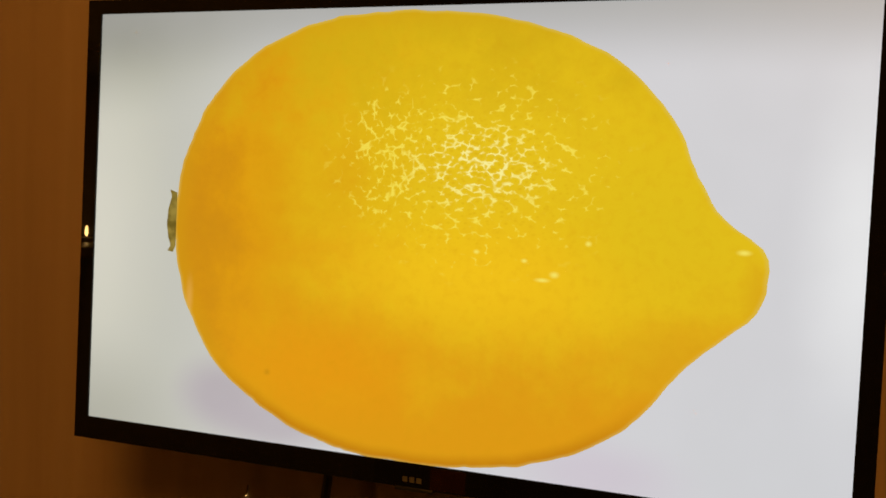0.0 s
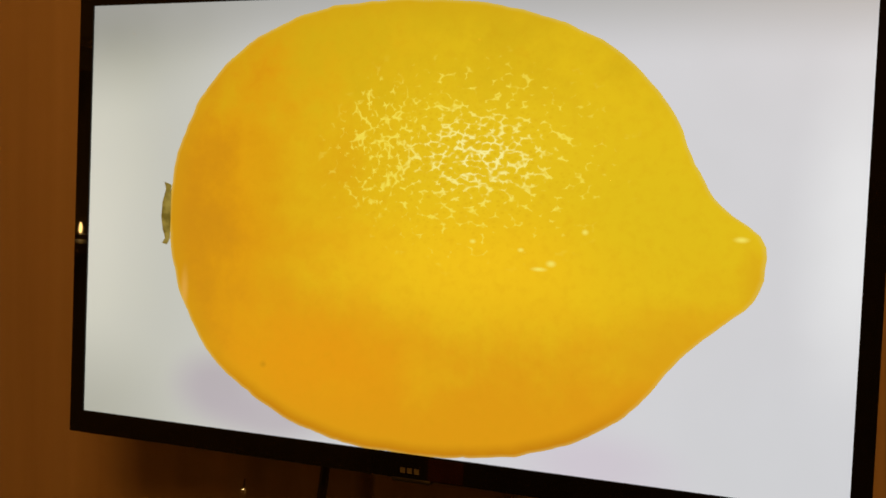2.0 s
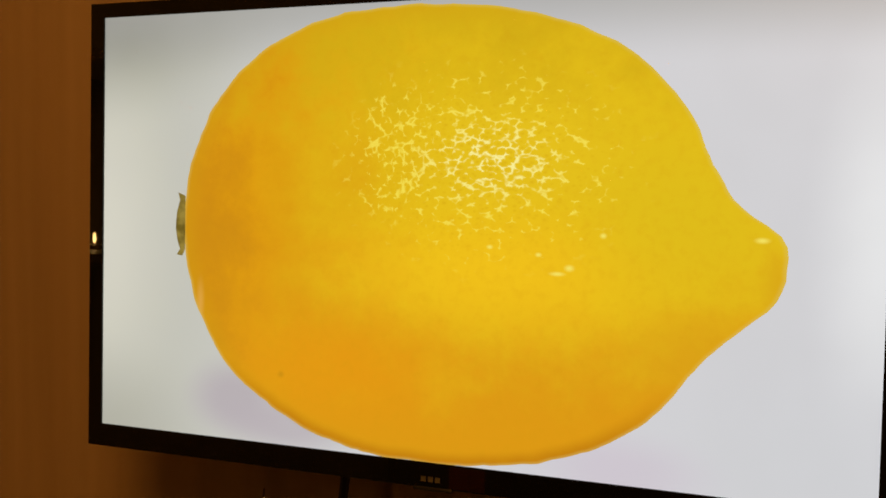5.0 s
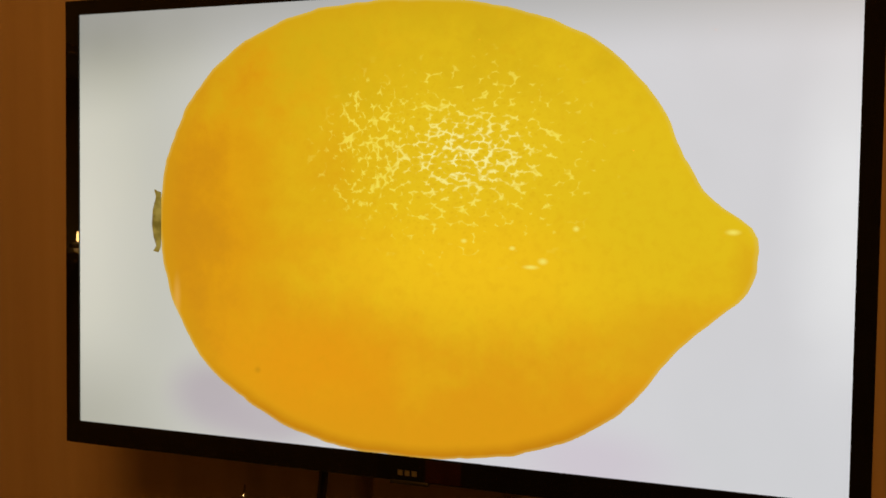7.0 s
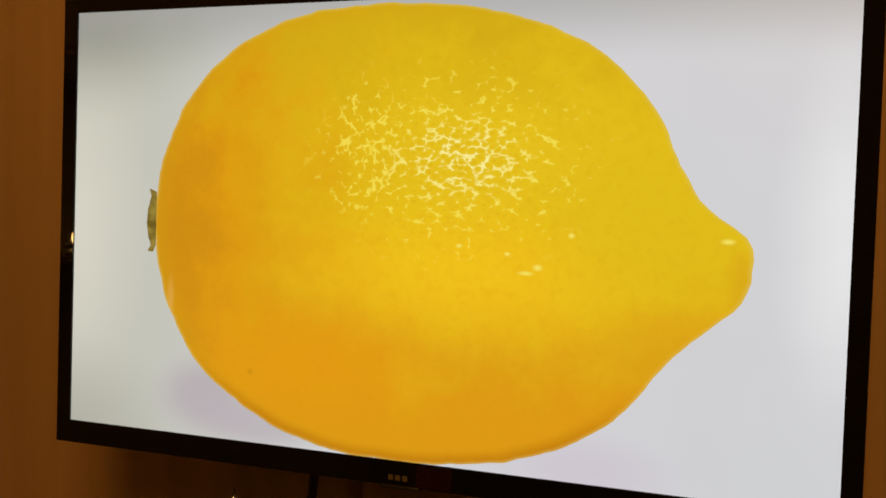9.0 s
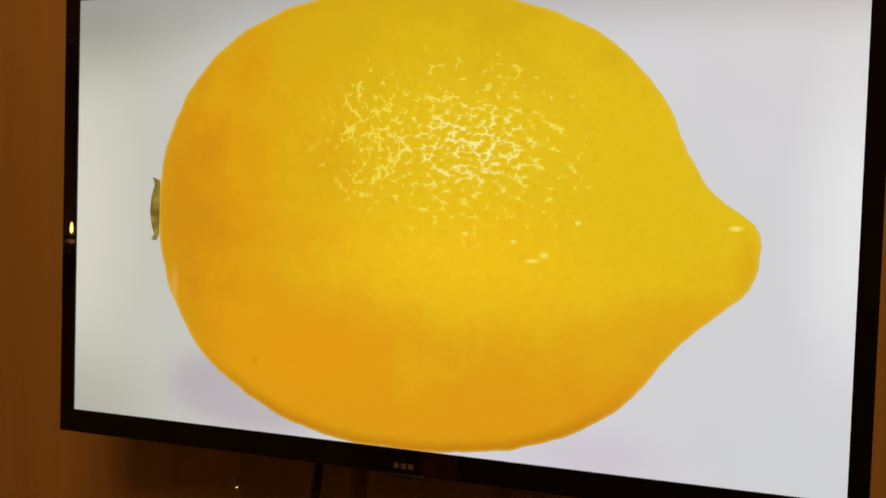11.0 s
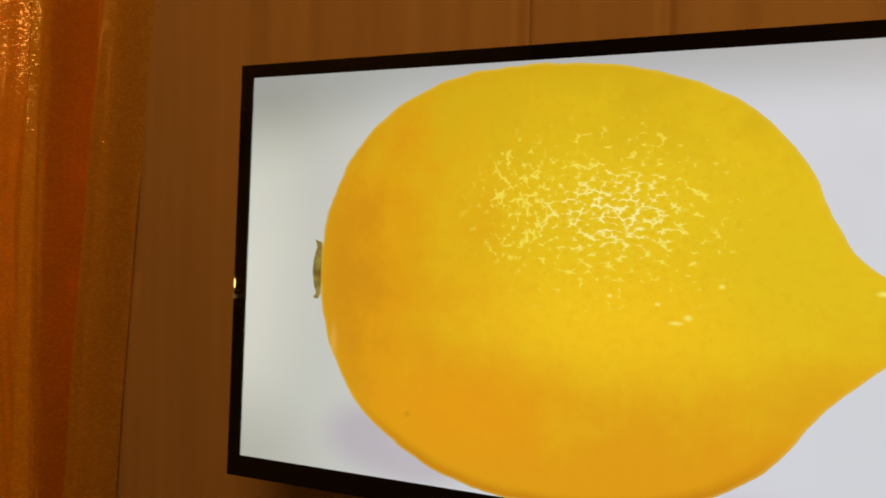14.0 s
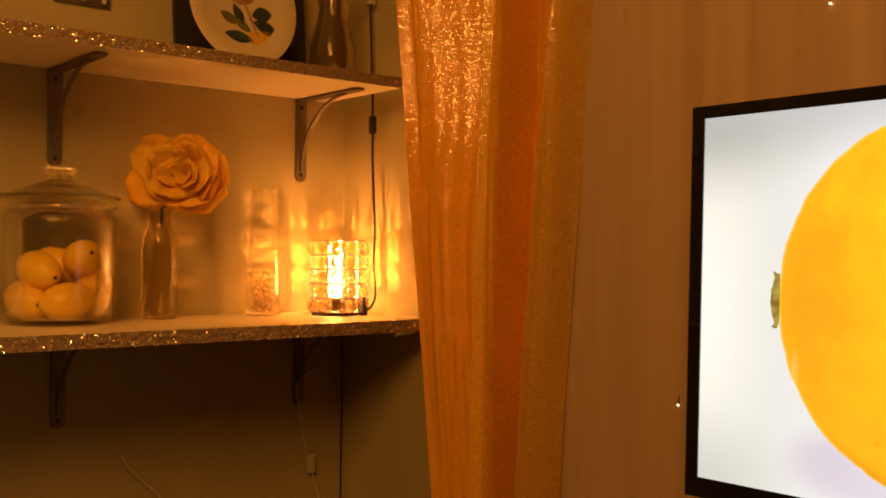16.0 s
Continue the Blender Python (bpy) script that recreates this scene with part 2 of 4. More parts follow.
def glow(name, colour, strength):
    m = Nodes(name)
    m.set(Base_Color=(0, 0, 0, 1), Emission_Color=(*colour, 1), Emission_Strength=strength)
    return m.mat


BULB_GLOW = glow("bulb_glow", (1.0, 0.62, 0.22), 32)
FLAME_GLOW = glow("flame_glow", (1.0, 0.55, 0.16), 120)
FAIRY_GLOW = glow("fairy_glow", (1.0, 0.66, 0.25), 5)


def rose_paper():
    m = Nodes("rose_paper")
    f = m.noise(25, 4)
    col = m.mix(m.ramp(f, 0.3, 0.7), (0.97, 0.62, 0.025), (0.98, 0.73, 0.045))
    m.set(Base_Color=col, Roughness=0.7, Normal=m.bump(m.noise(160, 3), 0.3, 0.001))
    back = m.add("ShaderNodeBsdfTranslucent", Color=col)
    mixed = m.add("ShaderNodeMixShader", Fac=0.38)
    m.put(mixed.inputs[1], m.bsdf.outputs[0])
    m.put(mixed.inputs[2], back.outputs[0])
    m.put(m.out.inputs["Surface"], mixed.outputs[0])
    return m.mat


ROSE = rose_paper()
LEMON_SKIN = plain("lemon_skin", (0.95, 0.60, 0.02), 0.42, vary=0.1, scale=25, bump=0.5, depth=0.0012)


def screen_picture():
    """The white studio ground shown by the display, uneven in tone, the pictured lemon's shadow painted in."""
    m = Nodes("screen_ground")
    axes = m.add("ShaderNodeSeparateXYZ", Vector=m.coords())
    x, z = axes.outputs[0], axes.outputs[2]
    col = m.mix(m.ramp(x, 0.0, 0.36), srgb(193, 193, 179), srgb(209, 209, 212))
    col = m.mix(m.blob(0.0, 0.19, 0.11, 0.24), col, srgb(213, 211, 196))
    col = m.mix(m.blob(0.695, 0.20, 0.06, 0.20), col, srgb(229, 230, 231))
    col = m.mix(m.blob(0.66, 0.02, 0.16, 0.13), col, srgb(208, 209, 212))
    col = m.mix(m.blob(0.0, 0.41, 0.24, 0.13), col, srgb(138, 138, 123))
    col = m.mix(m.math("MULTIPLY", m.blob(0.0, -0.01, 0.15, 0.11), 0.7), col, srgb(168, 167, 154))
    col = m.mix(m.ramp(z, 0.33, 0.40, 0, 0.75), col, srgb(160, 160, 155))
    # soft shadow of the pictured lemon, as colour on the ground
    col = m.mix(m.math("MULTIPLY", m.blob(0.150, 0.038, 0.066, 0.046, 0.2), 0.9), col, srgb(181, 172, 177))
    col = m.mix(m.math("MULTIPLY", m.blob(0.205, 0.018, 0.09, 0.032, 0.2), 0.8), col, srgb(184, 175, 181))
    col = m.mix(m.math("MULTIPLY", m.blob(0.505, 0.012, 0.10, 0.04, 0.1), 0.6), col, srgb(204, 192, 205))
    soft = m.noise(14, 2)
    col = m.mix(m.ramp(soft, 0.3, 0.75, 0, 0.10), col, srgb(190, 190, 190))
    m.set(Base_Color=(0.004, 0.004, 0.004, 1), Roughness=0.35, Emission_Color=col, Emission_Strength=1.08)
    return m.mat


def lemon_picture():
    """The photographed lemon on the display: its own shading, pores and shine are part of the picture."""
    m = Nodes("screen_lemon")
    rim = m.add("ShaderNodeAttribute")
    rim.attribute_name = "rim"
    edge = rim.outputs["Fac"]
    axes = m.add("ShaderNodeSeparateXYZ", Vector=m.coords())
    x, z = axes.outputs[0], axes.outputs[2]
    mottle = m.noise(24, 5, rough=0.65)
    cloud = m.noise(9, 3)
    fine = m.noise(110, 3)
    wob = m.math("ADD", m.math("MULTIPLY", m.math("SUBTRACT", mottle, 0.5), 0.17), m.math("MULTIPLY", m.math("SUBTRACT", cloud, 0.5), 0.13))
    xs = m.math("ADD", x, wob)
    zs = m.math("ADD", z, wob)
    col = m.mix(m.ramp(xs, 0.09, 0.38), srgb(217, 147, 14), srgb(225, 188, 24))
    col = m.mix(m.ramp(zs, 0.22, 0.03), col, srgb(221, 153, 20))
    col = m.mix(m.ramp(zs, 0.28, 0.40, 0, 0.8), col, srgb(206, 168, 20))
    col = m.mix(m.math("MULTIPLY", m.blob(0.40, 0.165, 0.22, 0.085), 0.9), col, srgb(242, 194, 26))
    col = m.mix(m.math("MULTIPLY", m.blob(0.26, 0.075, 0.16, 0.07), 0.8), col, srgb(229, 152, 18))
    col = m.mix(m.math("MULTIPLY", m.blob(0.56, 0.22, 0.13, 0.12), 0.8), col, srgb(222, 188, 26))
    col = m.mix(m.math("MULTIPLY", m.blob(0.168, 0.20, 0.050, 0.15), m.ramp(mottle, 0.35, 0.65, 0.0, 0.22)), col, srgb(230, 152, 18))
    col = m.mix(m.ramp(m.math("ADD", x, m.math("MULTIPLY", wob, 0.75)), 0.180, 0.095, 0, 0.8), col, srgb(200, 136, 20))
    col = m.mix(m.math("MULTIPLY", m.ramp(edge, 0.90, 1.0, 0, 0.4), m.ramp(x, 0.50, 0.30)), col, srgb(210, 158, 20))
    col = m.mix(m.math("MULTIPLY", m.ramp(edge, 0.93, 0.995), m.ramp(z, 0.09, 0.02)), col, srgb(196, 128, 14))
    col = m.mix(m.math("MULTIPLY", m.blob(0.57, 0.105, 0.08, 0.05), 0.75), col, srgb(218, 160, 22))
    col = m.mix(m.math("MULTIPLY", m.blob(0.622, 0.165, 0.016, 0.04), 0.6), col, srgb(214, 160, 22))
    col = m.mix(m.ramp(fine, 0.42, 0.75, 0, 0.15), col, srgb(208, 150, 16))
    col = m.mix(m.ramp(m.noise(45, 2), 0.58, 0.72, 0, 0.12), col, srgb(214, 150, 14))
    col = m.mix(m.math("MULTIPLY", m.blob(0.199, 0.064, 0.005, 0.0045), 0.5), col, srgb(186, 128, 18))
    col = m.mix(m.math("MULTIPLY", m.blob(0.112, 0.125, 0.006, 0.03), 0.8), col, srgb(222, 165, 70))
    # shine on the pores
    warp = m.add("ShaderNodeTexNoise", Scale=55.0, Detail=2.0)
    m.put(warp.inputs["Vector"], m.coords())
    bent = m.add("ShaderNodeVectorMath")
    bent.operation = "MULTIPLY_ADD"
    m.put(bent.inputs[0], warp.outputs["Color"])
    bent.inputs[1].default_value = (0.006, 0.0, 0.004)
    m.put(bent.inputs[2], m.coords())
    def rims(scale, shift, amount):
        """The lit rims between pores: single dots where the shine is weak, joined strokes where it is strong."""
        cells = m.voronoi(1.0, "F1", m.squash(bent.outputs[0], (scale[0], 0, scale[1]), shift))
        patch = m.ramp(m.noise(1.0, 2.0, m.squash(m.coords(), (scale[0] * 0.42, 0, scale[1] * 0.5), shift), 0.6), 0.36, 0.60, 0.50, 1.0)
        edges = m.voronoi(1.0, "DISTANCE_TO_EDGE", m.squash(bent.outputs[0], (scale[0], 0, scale[1]), shift))
        low = m.math("SUBTRACT", 0.80, m.math("MULTIPLY", m.math("MULTIPLY", amount, patch), 0.50))
        lit = m.math("MULTIPLY", m.ramp(m.math("SUBTRACT", cells, low), 0.0, 0.20), m.ramp(edges, 0.21, 0.0))
        gap = m.ramp(m.noise(1.0, 1.0, m.squash(m.coords(), (scale[0] * 0.9, 0, scale[1] * 0.9), (shift[2], 0, shift[0])), 0.5), 0.36, 0.54)
        lit = m.math("MULTIPLY", lit, gap)
        return m.math("MULTIPLY", lit, m.ramp(amount, 0.0, 0.30))

    core = m.blob(0.402, 0.264, 0.130, 0.078, 0.25)
    heart = m.blob(0.395, 0.258, 0.085, 0.050, 0.1)
    halo = m.blob(0.385, 0.255, 0.175, 0.115, 0.2)
    flank = m.blob(0.310, 0.265, 0.060, 0.085, 0.1)
    middle = m.math("ADD", m.math("MULTIPLY", core, 0.62), m.math("MULTIPLY", heart, 0.38))
    strong = m.math("MAXIMUM", middle, m.math("MULTIPLY", halo, 0.5))
    shine = m.math("MAXIMUM", rims((134, 194), (0.3, 0, 0.7), strong), rims((184, 134), (5.2, 0, 4.4), m.math("MULTIPLY", flank, 0.62)))
    col = m.mix(m.math("MULTIPLY", core, 0.22), col, srgb(240, 206, 40))
    dimple = m.voronoi(1.0, "F1", m.squash(bent.outputs[0], (134, 0, 194), (0.3, 0, 0.7)))
    col = m.mix(m.math("MULTIPLY", m.ramp(dimple, 0.35, 0.05), m.math("MULTIPLY", halo, 0.35)), col, srgb(208, 162, 14))
    col = m.mix(m.math("MULTIPLY", shine, 0.86), col, m.mix(heart, srgb(246, 226, 84), srgb(253, 247, 165)))
    for bx, bz, bw, bh in ((0.463, 0.171, 0.0045, 0.003), (0.453, 0.166, 0.007, 0.002), (0.437, 0.181, 0.003, 0.002), (0.490, 0.198, 0.003, 0.0025), (0.395, 0.186, 0.003, 0.002), (0.611, 0.198, 0.006, 0.0025)):
        col = m.mix(m.math("MULTIPLY", m.blob(bx, bz, bw * 1.3, bh * 1.3), 0.85), col, srgb(246, 232, 105))
    # the picture's soft outline
    col = m.mix(m.ramp(edge, 0.984, 1.0, 0, 0.40), col, srgb(214, 192, 96))
    m.set(Base_Color=(0.004, 0.004, 0.004, 1), Roughness=0.35, Emission_Color=col, Emission_Strength=1.08)
    return m.mat


def stem_picture():
    m = Nodes("screen_stem")
    col = m.mix(m.ramp(m.noise(90, 3), 0.3, 0.7), srgb(104, 88, 30), srgb(150, 130, 58))
    m.set(Base_Color=(0.004, 0.004, 0.004, 1), Roughness=0.35, Emission_Color=col, Emission_Strength=1.08)
    return m.mat


SCREEN_GROUND = screen_picture()
SCREEN_LEMON = lemon_picture()
SCREEN_STEM = stem_picture()


# ---------------------------------------------------------------- building helpers
def mesh_of(bm, name, material, smooth=True):
    me = bpy.data.meshes.new(name)
    bmesh.ops.recalc_face_normals(bm, faces=bm.faces[:])
    bm.to_mesh(me)
    bm.free()
    me.materials.append(material)
    if smooth:
        me.shade_smooth()
        me.set_sharp_from_angle(angle=radians(38))
    return me


def part(name, bm, material, parent=None, label="", smooth=True):
    ob = new(name, mesh_of(bm, name, material, smooth))
    ob.parent = parent
    return tagged(ob, label)


def thing(name, m, label, category, group="", kind=""):
    ob = new(name)
    ob.matrix_basis = m
    return tagged(ob, label, category, group, kind)


def box(bm, lo, hi, bevel=0.0, seg=2):
    size = [h - l for l, h in zip(lo, hi)]
    mid = [(h + l) / 2 for l, h in zip(lo, hi)]
    made = bmesh.ops.create_cube(bm, size=1, matrix=Matrix.LocRotScale(mid, None, size))["verts"]
    if bevel:
        edges = list({e for v in made for e in v.link_edges})
        bmesh.ops.bevel(bm, geom=edges, offset=bevel, segments=seg, affect="EDGES", profile=0.5)
    return bm


def solid(lo, hi, bevel=0.0, seg=2):
    return box(bmesh.new(), lo, hi, bevel, seg)


def lathe(profile, steps=48, bm=None, closed=False):
    """Turns a profile of (radius, z) round the z axis."""
    bm = bm or bmesh.new()
    rings = []
    for r, z in profile:
        if r < 1e-6:
            rings.append([bm.verts.new((0, 0, z))])
        else:
            rings.append([bm.verts.new((r * math.cos(a), r * math.sin(a), z)) for a in (2 * math.pi * i / steps for i in range(steps))])
    pairs = list(zip(rings, rings[1:])) + ([(rings[-1], rings[0])] if closed else [])
    for a, b in pairs:
        for i in range(steps):
            j = (i + 1) % steps
            quad = [a[i % len(a)], a[j % len(a)], b[j % len(b)], b[i % len(b)]]
            face = list(dict.fromkeys(quad))
            if len(face) > 2:
                bm.faces.new(face)
    return bm


def smooth_path(points, steps=8):
    """A smooth curve through a few points."""
    pts = [Vector(p) for p in points]
    pts = [2 * pts[0] - pts[1]] + pts + [2 * pts[-1] - pts[-2]]
    out = []
    for a, b, c, d in zip(pts, pts[1:], pts[2:], pts[3:]):
        for k in range(steps):
            t = k / steps
            out.append(0.5 * (2 * b + (c - a) * t + (2 * a - 5 * b + 4 * c - d) * t * t + (3 * b - a - 3 * c + d) * t ** 3))
    return out + [pts[-2]]


def tube(points, radius, sides=8, bm=None, loop=False):
    bm = bm or bmesh.new()
    pts = [Vector(p) for p in points]
    rings = []
    side = None
    for i, p in enumerate(pts):
        ahead = pts[(i + 1) % len(pts)] if loop or i + 1 < len(pts) else p
        back = pts[i - 1] if loop or i else p
        way = (ahead - back).normalized()
        if side is None:
            side = way.orthogonal().normalized()
        side = (side - way * side.dot(way)).normalized()
        other = way.cross(side)
        rings.append([bm.verts.new(p + radius * (side * math.cos(a) + other * math.sin(a))) for a in (2 * math.pi * k / sides for k in range(sides))])
    pairs = list(zip(rings, rings[1:])) + ([(rings[-1], rings[0])] if loop else [])
    for a, b in pairs:
        for k in range(sides):
            bm.faces.new((a[k], a[(k + 1) % sides], b[(k + 1) % sides], b[k]))
    if not loop:
        bm.faces.new(rings[0][::-1])
        bm.faces.new(rings[-1])
    return bm


def ball(centre, radius, bm=None, seg=12, scale=(1, 1, 1)):
    bm = bm or bmesh.new()
    bmesh.ops.create_uvsphere(bm, u_segments=seg, v_segments=max(6, seg // 2 + 2), radius=radius, matrix=Matrix.LocRotScale(centre, None, scale))
    return bm


def prism(outline, axis_pose, thick, bevel=0.0):
    """A flat plate from an outline in the xy plane of axis_pose, with that thickness along its z."""
    bm = bmesh.new()
    face = bm.faces.new([bm.verts.new((x, y, 0)) for x, y in outline])
    made = bmesh.ops.extrude_face_region(bm, geom=[face])["geom"]
    bmesh.ops.translate(bm, verts=[v for v in made if isinstance(v, bmesh.types.BMVert)], vec=(0, 0, thick))
    if bevel:
        bmesh.ops.bevel(bm, geom=[e for e in bm.edges if len(e.link_faces) == 2 and e.calc_face_angle(0) > 0.6], offset=bevel, segments=2, affect="EDGES")
    bm.transform(axis_pose)
    return bm


def oval(cx, cy, rx, ry, turn=0.0, steps=24, point=0.0):
    """An oval; point draws its two ends out to tips, as a leaf has."""
    out = []
    for i in range(steps):
        a = 2 * math.pi * i / steps
        x, y = math.cos(a), math.sin(a) * (1 - point * math.cos(a) ** 2)
        x, y = x * rx, y * ry
        out.append((cx + x * math.cos(turn) - y * math.sin(turn), cy + x * math.sin(turn) + y * math.cos(turn)))
    return out


# ---------------------------------------------------------------- the room
XW, YN = -1.05, 0.234


def room():
    for name, lo, hi, mat, label in (
        ("wall_west", (XW - 0.1, -3.3, 0), (XW, YN, 3.1), WALL_GREY, "grey-beige painted wall behind the shelves"),
        ("wall_north", (XW - 0.1, YN, 0), (2.7, YN + 0.1, 3.1), WALL_GREY, "grey-beige painted wall behind the curtains"),
        ("wall_east", (2.6, -3.3, 0), (2.7, YN, 3.1), WALL_DARK, "plain painted wall"),
        ("wall_south", (XW - 0.1, -3.4, 0), (2.7, -3.3, 3.1), WALL_DARK, "plain painted wall"),
        ("floor", (XW - 0.1, -3.4, -0.1), (2.7, YN + 0.1, 0), FLOOR, "brown carpeted floor"),
        ("ceiling", (XW - 0.1, -3.4, 3.1), (2.7, YN + 0.1, 3.2), CEILING, "plain off-white ceiling"),
    ):
        tagged(part(name, solid(lo, hi), mat, smooth=False), label, name.split("_")[0], kind="structure")


room()


# ---------------------------------------------------------------- television
def lemon_radius(a):
    r = 0.2227
    for k, (c, s) in enumerate(((0.0054, 0.0113), (0.0285, -0.0038), (0.0023, -0.0001), (-0.0011, -0.0001), (0.0009, -0.0006)), 1):
        r += c * math.cos(k * a) + s * math.sin(k * a)
    for deg, h, w in ((-28, -0.0018, 4.2), (-22, -0.0027, 4.2), (-12, 0.0074, 4.2), (-7, 0.0233, 4.2), (-2, 0.0243, 4.2), (3, 0.0261, 4.2), (13, -0.0013, 4.2), (18, -0.0040, 4.2), (-104, 0.0052, 13), (-84, 0.0020, 10), (-122, 0.0024, 10), (-148, 0.0012, 8), (40, 0.0020, 7), (47, 0.002, 9)):
        d = (a - radians(deg) + math.pi) % (2 * math.pi) - math.pi
        r += h * math.exp(-((d / radians(w)) ** 2))
    return r


def flat_lemon():
    bm = bmesh.new()
    rim = bm.verts.layers.float.new("rim")
    steps, rings = 220, 14
    mid = bm.verts.new((0.335, -0.0006, 0.185))
    last = None
    for k in range(1, rings + 1):
        f = k / rings
        ring = []
        for i in range(steps):
            a = 2 * math.pi * i / steps
            r = lemon_radius(a) * f * (1 + f ** 6 * (0.0060 * noise.noise((9 * math.cos(a), 9 * math.sin(a), 2.0)) + 0.0045 * noise.noise((24 * math.cos(a), 24 * math.sin(a), 5.0))))
            v = bm.verts.new((0.335 + r * math.cos(a), -0.0006, 0.185 + r * math.sin(a)))
            v[rim] = f
            ring.append(v)
        for i in range(steps):
            j = (i + 1) % steps
            bm.faces.new((ring[i], ring[j], mid) if last is None else (ring[i], ring[j], last[j], last[i]))
        last = ring
    return bm


def television():
    W, H = 0.698, 0.3926
    tv = thing("television", BASE @ Matrix.Translation((0, 0, 1.18)), "slim black television showing a large yellow lemon on white", "television")
    screen = part("screen", solid((-0.001, 0, -0.001), (W + 0.001, 0.004, H + 0.001)), SCREEN_GROUND, tv, "lit screen with a white ground", smooth=False)
    part("lemon_image", flat_lemon(), SCREEN_LEMON, screen, "yellow lemon shown on the screen", smooth=False)
    stem = bmesh.new()
    face = [stem.verts.new((0.0905 + x, -0.0008, 0.1955 + z)) for x, z in (
        (0.004, 0.028), (-0.004, 0.031), (-0.002, 0.024), (-0.0055, 0.012), (-0.0065, -0.002), (-0.0045, -0.014), (-0.0015, -0.022), (-0.005, -0.027), (0.001, -0.028), (0.004, -0.022))]
    stem.faces.new(face)
    part("stem_image", stem, SCREEN_STEM, screen, "green stem end shown on the screen", smooth=False)
    side, top, low, front = 0.0152, 0.0135, 0.0215, -0.002
    for lo, hi in (
        ((-side, front, 0), (0, 0.022, H)), ((W, front, 0), (W + side, 0.022, H)),
        ((-side, front, H), (W + side, 0.022, H + top)), ((-side, front, -low), (W + side, 0.022, 0)),
    ):
        part("bezel", solid(lo, hi), BEZEL, tv, "glossy black bezel")
    part("back_shell", solid((-0.008, 0.022, -0.010), (W + 0.008, 0.062, H + 0.006), 0.012, 3), BLACK_PLASTIC, tv, "black plastic back")
    part("sensor_bump", solid((0.331, -0.003, -0.0245), (0.367, 0.012, -0.0205), 0.0015), BLACK_PLASTIC, tv, "small black sensor lip")
    part("sensor_window", solid((0.3640, -0.0023, -0.0205), (0.3960, -0.0010, -0.0015), 0.0001, 1), SENSOR_RED, tv, "dark red infrared window")
    part("maker_mark", box(box(box(bmesh.new(), (0.3385, -0.0026, -0.0165), (0.3430, -0.0020, -0.0120)), (0.3450, -0.0026, -0.0165), (0.3495, -0.0020, -0.0120)),
                                  (0.3515, -0.0026, -0.0165), (0.3560, -0.0020, -0.0120)), LOGO_GREY, tv, "plain grey maker's mark", smooth=False)
    mount = thing("wall_mount", BASE @ Matrix.Translation((0, 0, 1.18)), "black steel wall mount behind the television", "wall mount")
    part("plate", solid((0.25, 0.062, 0.10), (0.45, 0.068, 0.30), 0.002), BLACK_PLASTIC, mount)
    part("arm", solid((0.31, 0.068, 0.17), (0.39, 0.226, 0.23), 0.004), BLACK_PLASTIC, mount)
    cord = thing("power_cord", Matrix(), "black power cord hanging below the television", "cord")
    part("cord", tube(smooth_path([(0.233, 0.055, 1.24), (0.2315, 0.062, 1.17), (0.2225, 0.066, 1.10), (0.210, 0.070, 1.02), (0.205, 0.085, 0.8), (0.23, 0.10, 0.4), (0.24, 0.11, 0.012)]), 0.0048), CORD_BLACK, cord)


television()


# ---------------------------------------------------------------- curtains
def hang(name, mat, left, right, depth, z0, z1, nu, nv, label, fold=None):
    """A hanging cloth: left(z), right(z) are its sides, depth(u, x, z) how far its folds stand out, fold(u, z) its
    place among the folds, for the colour.
    """
    bm = bmesh.new()
    layer = bm.verts.layers.float.new("fold")
    rows = []
    for j in range(nv + 1):
        z = z0 + (z1 - z0) * j / nv
        a, b = left(z), right(z)
        row = []
        for i in range(nu + 1):
            u = i / nu
            x = a + (b - a) * u
            v = bm.verts.new((x, depth(u, x, z), z))
            v[layer] = fold(u, z) if fold else u
            row.append(v)
        rows.append(row)
    for a, b in zip(rows, rows[1:]):
        for i in range(nu):
            bm.faces.new((a[i], a[i + 1], b[i + 1], b[i]))
    ob = part(name, bm, mat)
    m = ob.modifiers.new("thickness", "SOLIDIFY")
    m.thickness = 0.0012
    return tagged(ob, label, "curtain")


def bell(u, mid, width):
    return math.exp(-(((u - mid) / width) ** 2))


def gold_knots(z):
    """Where the folds run across the cloth at a height: place, depth."""
    lean = max(-0.06, min(0.06, 0.09 * (z - 1.4)))
    high = 1 / (1 + math.exp(-(z - 1.62) / 0.05))
    p, lap, dark = 0.46 + 2.0 * lean, 0.655 + 0.3 * lean, 0.80 + 0.3 * lean
    edge = max(dark + 0.015, 0.855 + 1.6 * lean)
    return [(0.0, 0.082), (0.03, 0.070), (0.09, 0.077 + 0.009 * high), (0.12, 0.078), (p, 0.096 + 0.088 * high), (p + 0.05, 0.078), (p + 0.09, 0.090), (lap, 0.088),
            (lap + 0.045, 0.150), (dark - 0.01, 0.154), (edge, 0.104), (edge + 0.03, 0.116), (1.0, 0.160)]


def along(knots, u, soft):
    for (a, ya), (b, yb) in zip(knots, knots[1:]):
        if u <= b:
            t = max(0.0, (u - a) / (b - a))
            t = (1 - soft) * t + soft * t * t * (3 - 2 * t)
            return ya + (yb - ya) * t
    return knots[-1][1]


def gold_depth(u, x, z):
    """A narrow rolled edge, a panel turned to the room, a lap, a deep fold and a loose single layer."""
    return along(gold_knots(z), u, 0.3) + 0.006 * noise.noise((u * 7, z * 2.0, 1.0)) + 0.003 * noise.noise((u * 22, z * 5, 4.0))


